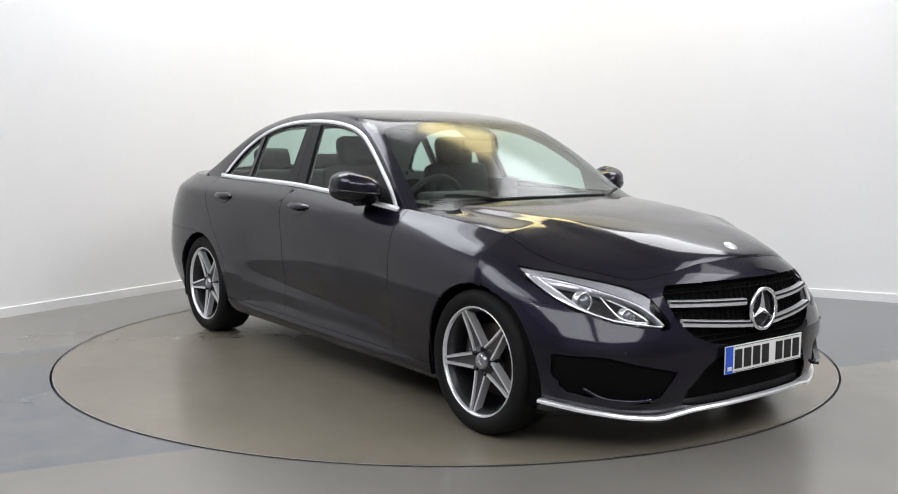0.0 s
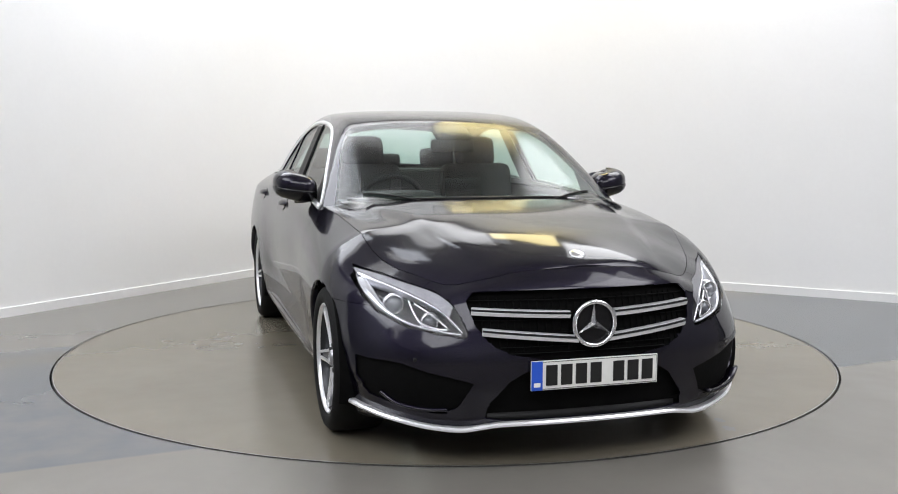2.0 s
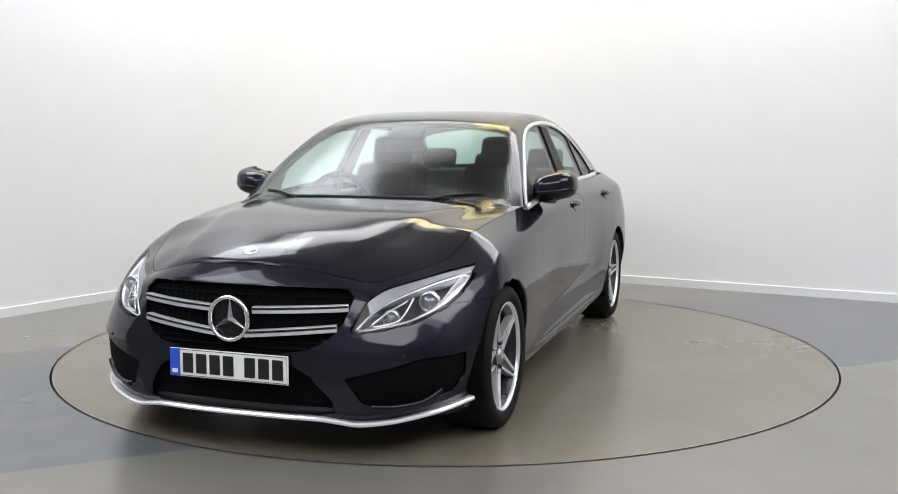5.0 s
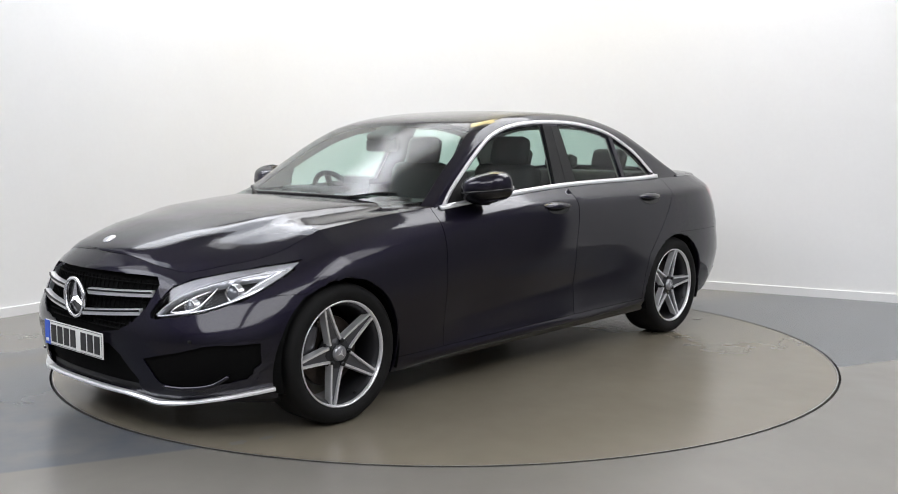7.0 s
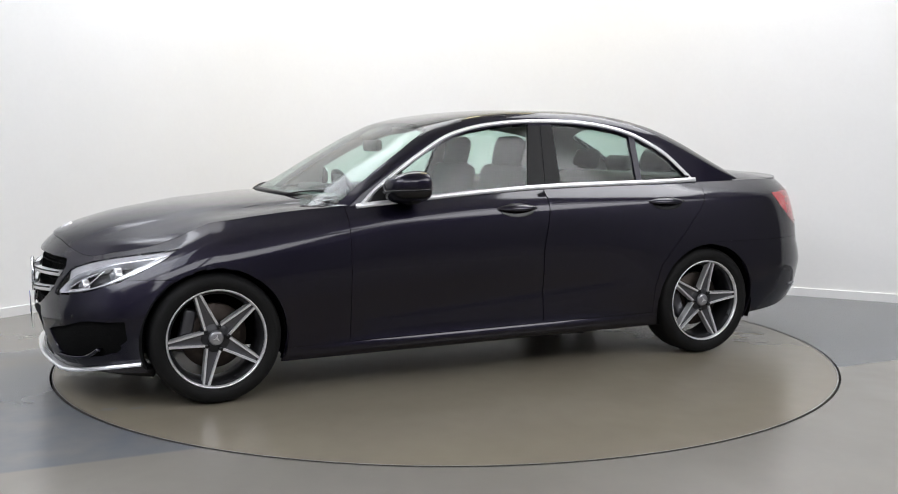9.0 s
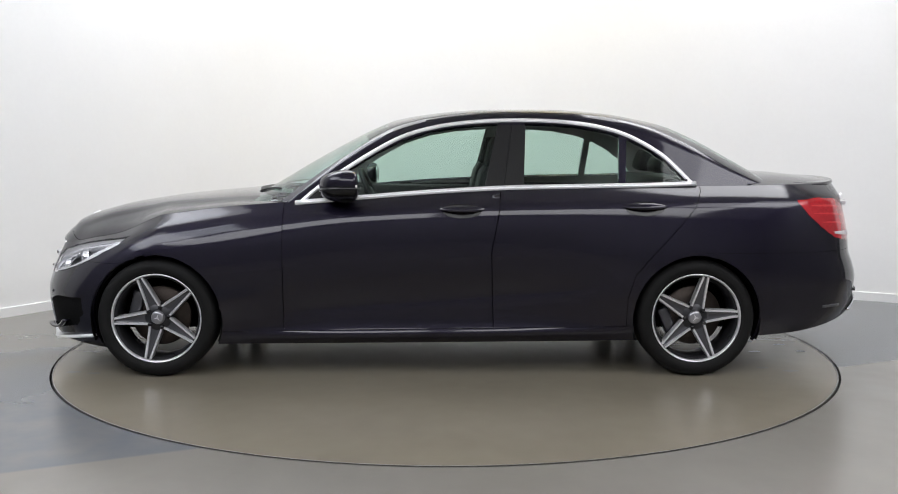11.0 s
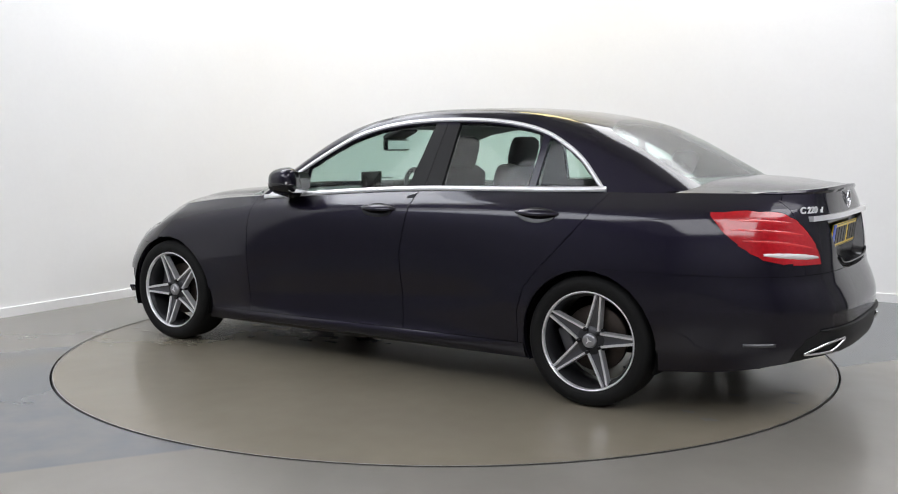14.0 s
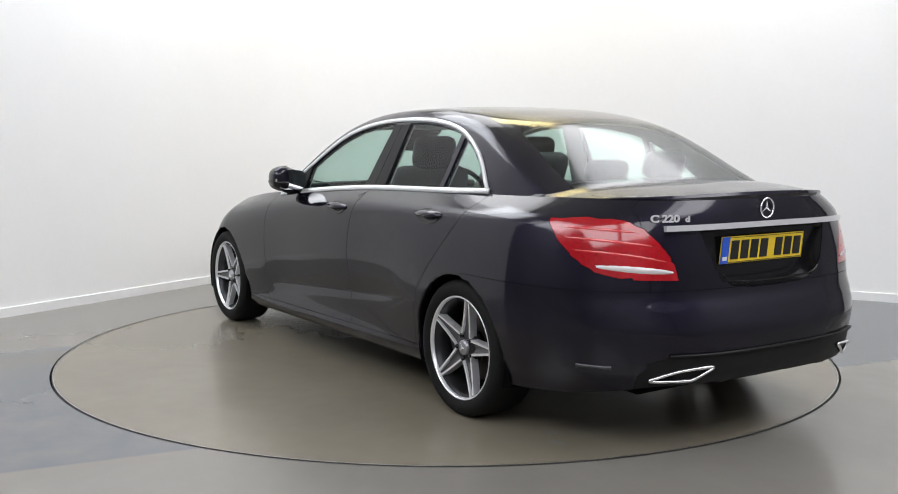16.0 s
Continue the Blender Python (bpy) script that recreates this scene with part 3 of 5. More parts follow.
SIDE_GLASS = [(0.70, 0.905), (0.585, 1.003), (0.43, 1.107), (0.30, 1.187), (0.15, 1.267), (0.0, 1.314), (-0.155, 1.341), (-0.316, 1.355), (-0.485, 1.360), (-0.66, 1.357), (-0.80, 1.346), (-0.95, 1.322),
              (-1.08, 1.283), (-1.20, 1.222), (-1.29, 1.16), (-1.37, 1.08), (-1.425, 1.02), (-1.437, 1.006)]
BELT_LINE = [(-1.437, 1.006), (-1.17, 0.997), (-0.775, 0.990), (-0.40, 0.981), (-0.047, 0.962), (0.25, 0.940), (0.70, 0.903)]


RECESS = [(0.0, 0.890), (0.375, 0.888), (0.385, 0.875), (0.34, 0.76), (0.30, 0.695), (0.25, 0.668), (0.15, 0.656), (0.0, 0.653)]
RECESS_LOOP = RECESS + [(-a, b) for a, b in reversed(RECESS[1:-1])]
DIFFUSER = [(0.56, 0.418), (-0.56, 0.418), (-0.63, 0.385), (-0.66, 0.33), (-0.63, 0.15), (0.63, 0.15), (0.66, 0.33), (0.63, 0.385)]


def arch(x, r, z=0.312, n=40):
    return [(x + r * math.cos(2 * math.pi * i / n), z + r * math.sin(2 * math.pi * i / n)) for i in range(n)]


def build_body():
    bm = flank_mesh()
    lay = bm.faces.layers.int.new("mark")
    left, right = (lambda c: c[1] > 0.45), (lambda c: c[1] < -0.45)
    for keep in (left, right):
        cut(bm, arch(AXLE, 0.338), (0, 2), keep, 1)
        cut(bm, arch(-AXLE, 0.336), (0, 2), keep, 1)
        sgn = 0 if keep is left else 20
        cut(bm, DOOR_F, (0, 2), keep, 2 + sgn)
        cut(bm, DOOR_R, (0, 2), keep, 3 + sgn)
        for f in bm.faces:   # the wheel arches stay open
            c = f.calc_center_median()
            if keep(c) and min(math.hypot(c.x - AXLE, c.z - 0.312) - 0.002, math.hypot(c.x + AXLE, c.z - 0.312)) < 0.3355:
                f[lay] = 1
    front = lambda c: c[0] > 1.5
    cut(bm, GRILLE_LOOP, (1, 2), front, 4)
    cut(bm, MOUTH_LOOP, (1, 2), front, 5)
    for sgn, m in ((1, 6), (-1, 26)):
        side = (lambda c: c[0] > 1.5 and c[1] > 0) if sgn > 0 else (lambda c: c[0] > 1.5 and c[1] < 0)
        cut(bm, [(sgn * a, b) for a, b in LAMP], (1, 2), side, m)
        cut(bm, [(sgn * a, b) for a, b in INTAKE], (1, 2), side, 7)
        rear = (lambda c: c[0] < -1.8 and c[1] > 0.49) if sgn > 0 else (lambda c: c[0] < -1.8 and c[1] < -0.49)
        for (ya, za), (yb, zb) in zip(LAMP_EDGE, LAMP_EDGE[1:]):
            lo, hi = Vector((0, sgn * ya, za)), Vector((0, sgn * yb, zb))
            slant = Vector((0, hi.z - lo.z, lo.y - hi.y))
            fs = [f for f in bm.faces if f.calc_center_median().x < -2.0 and f.calc_center_median().y * sgn > 0.4 and za - 0.02 < f.calc_center_median().z < zb + 0.02]
            bmesh.ops.bisect_plane(bm, geom=fs + list({e for f in fs for e in f.edges}) + list({v for f in fs for v in f.verts}), dist=0.0004, plane_co=lo, plane_no=slant)
        cut(bm, TAIL_LAMP, (0, 2), rear, 8 if sgn > 0 else 28)
        for f in bm.faces:
            c = f.calc_center_median()
            if f[lay] == (8 if sgn > 0 else 28) and abs(c.y) < float(np.interp(c.z, [q[1] for q in LAMP_EDGE], [q[0] for q in LAMP_EDGE])):
                f[lay] = 0
    # bumper seams
    back = lambda c: c[0] < -2.0
    cut(bm, RECESS_LOOP, (1, 2), back, 9)
    cut(bm, DIFFUSER, (1, 2), back, 10)
    # panel seams: bumpers, boot lid's rear face
    for co, no, near in (((0, 0, 0.60), (0, 0, 1), lambda c: c.x > AXLE and 0.5 < c.z < 0.7), ((0, 0, 0.66), (0, 0, 1), lambda c: c.x < -AXLE and 0.58 < c.z < 0.75),
                         ((0, 0.62, 0), (0, 1, 0), lambda c: abs(c.x) > 1.9 and 0.5 < c.y < 0.75), ((0, -0.62, 0), (0, 1, 0), lambda c: abs(c.x) > 1.9 and -0.75 < c.y < -0.5)):
        fs = [f for f in bm.faces if near(f.calc_center_median())]
        bmesh.ops.bisect_plane(bm, geom=fs + list({e for f in fs for e in f.edges}) + list({v for f in fs for v in f.verts}), dist=0.0004, plane_co=co, plane_no=no)

    row = bm.faces.layers.int["row"]
    for f in bm.faces:
        c = f.calc_center_median()
        if f[row] < 5 and abs(c.x) < 1.15 and f[lay] != 1:
            f[lay] = 11

    def is_front_bumper(c):
        return c.x > AXLE and (c.z < 0.60 or (abs(c.y) < 0.62 and c.x > 1.9))

    def is_rear_bumper(c):
        return c.x < -1.45 and c.z < 0.66

    part("front_bumper", take(bm, lambda f, m: m == 0 and is_front_bumper(f.calc_center_median()), 0.0007, 0.006), PAINT, car)
    part("rear_bumper", take(bm, lambda f, m: m == 0 and is_rear_bumper(f.calc_center_median()), 0.0007, 0.006), PAINT, car)
    part("boot_rear_panel", take(bm, lambda f, m: m == 0 and f.calc_center_median().x < -2.2 and abs(f.calc_center_median().y) < 0.62 and f.calc_center_median().z >= 0.66, 0.0015, 0.015), PAINT, car)

    def wing(s, fore):
        def want(f, m):
            c = f.calc_center_median()
            if m or c.y * s < 0 or is_front_bumper(c) or is_rear_bumper(c):
                return False
            if c.x < -2.2 and abs(c.y) < 0.62 and c.z >= 0.66:
                return False
            return c.x > 0.7 if fore else c.x < -0.95
        return want
    for s in (1, -1):
        part("front_wing", take(bm, wing(s, True), 0.001, 0.006), PAINT, car)
        part("rear_wing", take(bm, wing(s, False), 0.001, 0.006), PAINT, car)
        part("sill", take(bm, lambda f, m: m == 11 and f.calc_center_median().y * s > 0, 0.001, 0.01), PAINT, car)
    doors = []
    for m in (2, 3, 22, 23):
        doors.append(part("front_door" if m % 20 == 2 else "rear_door", take(bm, lambda f, k: k == m), PAINT, car))
    # liner behind the gaps and openings
    liner = bm.copy()
    ll = liner.faces.layers.int.get("mark")
    bmesh.ops.delete(liner, geom=[f for f in liner.faces if f[ll] in (1, 6, 26, 9)], context="FACES")
    liner.normal_update()
    for v in liner.verts:
        v.co = v.co * 1.0 - v.normal * 0.03
        v.co.z = min(v.co.z, 0.955)
    part("inner_shell", liner, WELL, car, "dull black inner shell")
    for m, side, deep, nm in ((7, 1, 0.010, "intake_insert"), (7, -1, 0.010, "intake_insert"), (5, 0, 0.045, "mouth_insert")):
        ins = take(bm, lambda f, k: k == m and (not side or f.calc_center_median().y * side > 0), 0.0)
        ins.normal_update()
        for v in ins.verts:
            v.co -= v.normal * (deep if v.normal.x > 0 else -deep)
        part(nm, ins, WELL, car, "matt black intake insert")
    part("diffuser", take(bm, lambda f, k: k == 10, 0.002, 0.02), PLASTIC, car, "matt black rear diffuser")
    for m in (8, 28):
        part("tail_lamp", take(bm, lambda f, k: k == m, 0.0008, 0.012), RED, car, "red moulded tail lamp lens")
    lamps = []
    for m in (6, 26):
        lens = take(bm, lambda f, k: k == m, 0.001, 0.004)
        ob = part("headlamp", lens, LENS, car, "clear headlamp lens over chrome projectors")
        ob.visible_shadow = False
        lamps.append(ob)
        back = take(bm, lambda f, k: k == m, 0.0)
        back.normal_update()
        for v in back.verts:
            v.co -= v.normal * 0.055
            v.co.x -= 0.015
        part("housing", back, HOUSING, ob)
    bm.free()
    # bonnet and boot lid
    deck = deck_mesh(eased(0, 32) + [1 + i / 52 for i in range(14)], 24)
    fs = []
    for f in deck.faces:
        c = f.calc_center_median()
        if c.x < 0.99 and abs(c.y) < side_y(c.x, 0.95) - 0.03 and CAB_EDGE(c.x) + (CAB_MID(c.x) - CAB_EDGE(c.x)) * (1 - (abs(c.y) / 0.72) ** 2) > c.z + 0.05:
            fs.append(f)
    bmesh.ops.delete(deck, geom=fs, context="FACES")
    part("bonnet", take(deck, lambda f, m: True, 0.002, 0.012), PAINT, car)
    deck.free()
    deck = deck_mesh(eased(2, 32) + [3], 24)
    bmesh.ops.delete(deck, geom=[f for f in deck.faces if f.calc_center_median().x > -1.70], context="FACES")
    part("boot_lid", take(deck, lambda f, m: True, 0.002, 0.012), PAINT, car)
    deck.free()
    return doors, lamps


DOORS, LAMPS = build_body()


def build_cab():
    bm = cab_mesh()
    loop = SIDE_GLASS + BELT_LINE[1:-1]
    c0 = np.mean(np.array(loop), axis=0)
    inner = []
    for k, (a, b) in enumerate(loop):
        p, q = np.array(loop[k - 1]), np.array(loop[(k + 1) % len(loop)])
        d = (q - p) / max(np.hypot(*(q - p)), 1e-6)
        n = np.array((-d[1], d[0]))
        if np.dot(n, c0 - np.array((a, b))) < 0:
            n = -n
        inner.append((a + n[0] * 0.024, b + n[1] * 0.024))
    inner[0] = (0.625, 0.935)
    def clip(lo_top, lo_bot, hi_top, hi_bot):
        """The part of the window loop between two leaning lines."""
        def side(p, top, bot, sgn):
            return sgn * (p[0] - (bot + (top - bot) * (p[1] - 1.0) / 0.33))
        def clip1(poly, top, bot, sgn):
            res = []
            for p, q in zip(poly, poly[1:] + poly[:1]):
                a, b = side(p, top, bot, sgn), side(q, top, bot, sgn)
                if a >= 0:
                    res.append(p)
                if a * b < 0:
                    t = a / (a - b)
                    res.append((p[0] + (q[0] - p[0]) * t, p[1] + (q[1] - p[1]) * t))
            return res
        poly = clip1(list(inner), lo_top, lo_bot, 1)
        return clip1(poly, hi_top, hi_bot, -1)
    FRONT = clip(-0.385, -0.308, 0.42, 0.42)
    REAR = clip(-1.045, -1.020, -0.528, -0.508)
    QUARTER = clip(-2.0, -2.0, -1.085, -1.058)
    for s, off in ((1, 0), (-1, 20)):
        keep = (lambda c: c[1] > 0.45) if s > 0 else (lambda c: c[1] < -0.45)
        for poly, m in ((FRONT, 2), (REAR, 3), (QUARTER, 4)):
            cut(bm, [tuple(p) for p in poly], (0, 2), keep, m + off)
    WS = [(1.06, 0.0), (1.03, 0.35), (0.93, 0.71), (0.78, 0.738), (0.60, 0.688), (0.40, 0.638), (0.24, 0.575), (0.215, 0.553), (0.235, 0.3), (0.245, 0.0)]
    WS = WS + [(a, -b) for a, b in reversed(WS[1:-1])]
    RW = [(-1.285, 0.0), (-1.30, 0.30), (-1.345, 0.49), (-1.375, 0.515), (-1.42, 0.53), (-1.70, 0.578), (-1.86, 0.59), (-1.98, 0.5), (-1.98, 0.0)]
    RW = RW + [(a, -b) for a, b in reversed(RW[1:-1])]
    cut(bm, WS, (0, 1), lambda c: c[0] > 0 and c[2] > 0.86, 6)
    cut(bm, RW, (0, 1), lambda c: c[0] < -1.2 and c[2] > 0.9, 7)
    lay = bm.faces.layers.int["mark"]
    for f in bm.faces:
        c = f.calc_center_median()
        if (c.x > 0.80 and f[lay] != 6) or (c.x < -1.86 and f[lay] != 7):
            f[lay] = 9
    is_roof = lambda f: f.calc_center_median().z > CAB_EDGE(f.calc_center_median().x) + 0.006 and -1.32 < f.calc_center_median().x < 0.26
    for nm, want in (("roof", lambda f, m: m == 0 and is_roof(f)), ("pillar_frame", lambda f, m: m == 0 and not is_roof(f))):
        shell = take(bm, want, 0.0)
        shell.normal_update()
        bmesh.ops.solidify(shell, geom=shell.faces[:], thickness=0.026)
        sharpen(shell, 50)
        part(nm, shell, PAINT, car)
    for nm, want, deep in (("headliner", lambda f, m: m == 0 and is_roof(f), 0.034), ("pillar_trim", lambda f, m: m == 0 and not is_roof(f) and f.calc_center_median().z > 0.97, 0.031)):
        lining = take(bm, want, 0.0)
        lining.normal_update()
        for v in lining.verts:
            v.co -= v.normal * (deep if v.normal.dot(v.co - Vector((v.co.x * 0.9, 0, 0.6))) > 0 else -deep)
        part(nm, lining, HEADLINER, car, "pale grey woven headliner" if nm == "headliner" else "pale grey pillar trim")
    for m, nm in ((2, "front_door_window"), (3, "rear_door_window"), (4, "quarter_window")):
        for off in (0, 20):
            g = take(bm, lambda f, k: k == m + off, 0.0)
            g.normal_update()
            for v in g.verts:
                v.co -= v.normal * 0.006 * (1 if v.normal.y * v.co.y > 0 else -1)
            part(nm, g, GLASS, car, "green-tinted window glass").visible_shadow = False
    g = take(bm, lambda f, k: k == 6, 0.0)
    part("windscreen", g, SCREEN_GLASS, car, "tinted curved windscreen").visible_shadow = False
    g = take(bm, lambda f, k: k == 7, 0.0)
    part("rear_window", g, SCREEN_GLASS, car, "tinted sloping rear window").visible_shadow = False
    bm.free()
    # bright trim round the side windows, black pillar covers
    for s in (1, -1):
        mid = [(a + (c0[0] - a) * 0.008, b - 0.008) for a, b in SIDE_GLASS]
        path = smooth_path([(a, s * (side_y(a, b) - 0.001), b) for a, b in mid], 4)
        t = bmesh.new()
        sweep(t, path, rect(0.020, 0.014), up=(0, s, 0.4))
        part("window_trim", t, SILVER, car, "bright chrome window trim")
        path = smooth_path([(a, s * (side_y(a, b) + 0.006), b + 0.010) for a, b in BELT_LINE], 4)
        t = bmesh.new()
        sweep(t, path, rect(0.025, 0.014), up=(0, s, 0.3))
        part("belt_trim", t, SILVER, car, "bright chrome belt trim")
        # black cover on the post between the doors
        t = bmesh.new()
        top_z = min(b for a, b in inner if -0.55 < a < -0.30 and b > 1.15) - 0.004
        rows = []
        for k in range(9):
            z = 0.945 + (top_z - 0.945) * k / 8
            xa, xb = -0.304 - 0.077 * (z - 1.0) / 0.33, -0.512 - 0.020 * (z - 1.0) / 0.33
            rows.append([t.verts.new((x, s * (side_y(x, z) + o), z)) for x, o in ((xa, -0.012), (xa, 0.003), ((xa + xb) / 2 + 0.003, 0.004), ((xa + xb) / 2, 0.001), ((xa + xb) / 2 - 0.003, 0.004), (xb, 0.003), (xb, -0.012))])
        for a, b in zip(rows, rows[1:]):
            for j in range(6):
                t.faces.new((a[j], a[j + 1], b[j + 1], b[j]))
        bmesh.ops.recalc_face_normals(t, faces=t.faces[:])
        sharpen(t, 40)
        part("post_cover", t, PLASTIC, car, "black door post cover")
        # corner cover before the front window
        t = bmesh.new()
        prism(t, [(a, s * (side_y(a, b) - 0.006), b) for a, b in ((0.63, 0.925), (0.42, 0.942), (0.42, 1.10), (0.56, 1.0))], (0, s * 0.008, 0))
        part("mirror_corner", t, PLASTIC, car, smooth=False)


build_cab()


def wheel():
    """An alloy wheel with its tyre; the outer face looks along +y."""
    w = new("wheel")
    bm = bmesh.new()
    lathe(bm, [(0.228, -0.11), (0.26, -0.122), (0.30, -0.12), (0.318, -0.105), (0.325, -0.08), (0.326, -0.02), (0.326, 0.04), (0.325, 0.07), (0.318, 0.095), (0.30, 0.11), (0.265, 0.112), (0.245, 0.106), (0.236, 0.098), (0.228, 0.09)], 72)
    bmesh.ops.scale(bm, vec=(0.957, 1, 0.957), verts=[v for v in bm.verts if math.hypot(v.co.x, v.co.z) > 0.29])
    part("tyre", bm, RUBBER, w)
    bm = bmesh.new()
    lathe(bm, [(0.225, -0.11), (0.215, -0.10), (0.205, 0.0), (0.21, 0.06), (0.217, 0.075), (0.2245, 0.086)], 72)
    part("rim_barrel", bm, BARREL, w)
    bm = bmesh.new()
    lathe(bm, [(0.224, 0.078), (0.2265, 0.094), (0.2300, 0.1005), (0.2335, 0.1025), (0.2365, 0.100), (0.236, 0.088)], 72)
    part("rim_lip", bm, ALLOY, w, "bright machined rim edge")
    for k in range(5):
        rot = Matrix.Rotation(radians(72 * k + 90), 4, "Y")
        bm = bmesh.new()
        n = 10
        outer, innr = [], []
        for i in range(n + 1):
            t = i / n
            r = 0.048 + (0.224 - 0.048) * t
            hw = 0.0375 - 0.0200 * t ** 0.9
            y = 0.072 + 0.020 * t ** 1.5 - 0.0
            outer.append((r, hw, y))
        for s in (1, -1):   # bright edges
            rows = []
            for r, hw, y in outer:
                rows.append([bm.verts.new(rot @ Vector(p)) for p in ((r, y - 0.035, s * (hw + 0.004)), (r, y, s * hw), (r, y, s * (hw - 0.0098)), (r, y - 0.012, s * max(hw - 0.0118, 0.0)))])
            for a, b in zip(rows, rows[1:]):
                for j in range(3):
                    bm.faces.new((a[j], b[j], b[j + 1], a[j + 1]))
        sharpen(bm, 30)
        spoke = part("spoke", bm, ALLOY, w, "machined spoke edge")
        bm = bmesh.new()
        rows = []
        for r, hw, y in outer:
            rows.append([bm.verts.new(rot @ Vector(p)) for p in ((r, y - 0.009, max(hw - 0.0095, 0.001)), (r, y - 0.016, 0), (r, y - 0.009, -max(hw - 0.0095, 0.001)))])
        for a, b in zip(rows, rows[1:]):
            for j in range(2):
                bm.faces.new((a[j], b[j], b[j + 1], a[j + 1]))
        part("spoke_face", bm, GREY_ALLOY, w, "grey painted spoke face")
    bm = bmesh.new()
    lathe(bm, [(0.0, 0.064), (0.066, 0.064), (0.076, 0.05), (0.078, 0.02)], 40)
    part("hub", bm, BARREL, w)
    for k in range(5):
        a = radians(72 * k + 90 + 36)
        bm = bmesh.new()
        lathe(bm, [(0.0, 0.0745), (0.0105, 0.0745), (0.011, 0.062)], 14, c=(0.056 * math.cos(a), 0.0, -0.056 * math.sin(a)))
        part("bolt_hole", bm, BLACK, w)
    bm = bmesh.new()
    lathe(bm, [(0.0, 0.083), (0.026, 0.083), (0.033, 0.079), (0.036, 0.066)], 32)
    cap = part("centre_cap", bm, mat("cap_silver", (0.35, 0.35, 0.37), 0.3, 0.8), w)
    bm = bmesh.new()
    for k in range(3):
        a = radians(90 + 120 * k)
        d, sdv = Vector((math.cos(a), 0, math.sin(a))), Vector((-math.sin(a), 0, math.cos(a)))
        prism(bm, [Vector((0, 0.0835, 0)) + sdv * 0.005, Vector((0, 0.0835, 0)) + d * 0.021, Vector((0, 0.0835, 0)) - sdv * 0.005], (0, 0.002, 0))
    part("cap_emblem", bm, ALLOY, w, smooth=False)
    bm = bmesh.new()
    lathe(bm, [(0.07, 0.0), (0.155, 0.0), (0.158, -0.004), (0.158, -0.02), (0.07, -0.02)], 48)
    part("brake_disc", bm, DISC, w)
    bm = bmesh.new()
    box(bm, (0.135, 0.0, 0.03), (0.06, 0.06, 0.15), 0.012)
    part("brake_caliper", bm, GREY_ALLOY, w)
    bm = bmesh.new()
    box(bm, (-0.125, 0.078, -0.165), (0.012, 0.008, 0.012), 0.002)
    part("valve", bm, PLASTIC, w)
    return w


def build_wheels():
    proto = wheel()
    spots = [(AXLE, 1, -14), (AXLE, -1, -10), (-AXLE, 1, 23.5), (-AXLE, -1, -8)]
    for k, (x, s, spin) in enumerate(spots):
        m = Matrix.Translation((x, s * 0.795, 0.312)) @ Matrix.Rotation(0 if s > 0 else math.pi, 4, "Z") @ Matrix.Rotation(radians(spin), 4, "Y")
        w = proto if k == 0 else copy_thing(proto, m)
        w.matrix_basis = m
        w.parent = car
        bm = bmesh.new()   # arch liner
        n = 30
        rows = []
        for i in range(n + 1):
            a = radians(-20 + 220 * i / n)
            rows.append([bm.verts.new((x + rr * math.cos(a), s * y, 0.312 + rr * math.sin(a))) for rr, y in ((0.342, 0.895), (0.35, 0.86), (0.36, 0.55), (0.1, 0.55))])
        for a, b in zip(rows, rows[1:]):
            for j in range(3):
                bm.faces.new((a[j], b[j], b[j + 1], a[j + 1]))
        part("wheel_arch_liner", bm, WELL, car)


build_wheels()


def skin_point(x, z, s=1, out=0.0):
    """The flank's skin at length x and height z."""
    lo, hi = 0.0, 3.0
    for _ in range(28):
        m = (lo + hi) / 2
        if flank(m, (z - Z_LOW(m)) / (Z_TOP(m) - Z_LOW(m))).x > x:
            lo = m
        else:
            hi = m
    u = (lo + hi) / 2
    p = flank(u, (z - Z_LOW(u)) / (Z_TOP(u) - Z_LOW(u)))
    return Vector((p.x, s * (p.y + out), p.z))


def build_arch_lips():
    for x, r in ((AXLE, 0.339), (-AXLE, 0.337)):
        for s in (1, -1):
            bm = bmesh.new()
            rows = []
            for i in range(41):
                a = radians(-22 + 224 * i / 40)
                row = []
                for rr, out in ((r + 0.004, -0.0008), (r + 0.001, -0.001), (r - 0.002, -0.004), (r - 0.003, -0.012), (r - 0.004, -0.03)):
                    zz = max(0.312 + rr * math.sin(a), 0.175)
                    row.append(bm.verts.new(skin_point(x + rr * math.cos(a), zz, s, out)))
                rows.append(row)
            for a, b in zip(rows, rows[1:]):
                for j in range(4):
                    bm.faces.new((a[j], b[j], b[j + 1], a[j + 1]))
            part("arch_lip", bm, PAINT, car)


build_arch_lips()


def build_floorpan():
    bm = bmesh.new()
    box(bm, (0.0, 0, 0.205), (1.9, 1.6, 0.05), 0.01)
    box(bm, (0.0, 0, 0.205), (4.2, 0.9, 0.05), 0.01)
    part("floorpan", bm, WELL, car, "dull black floorpan")


build_floorpan()


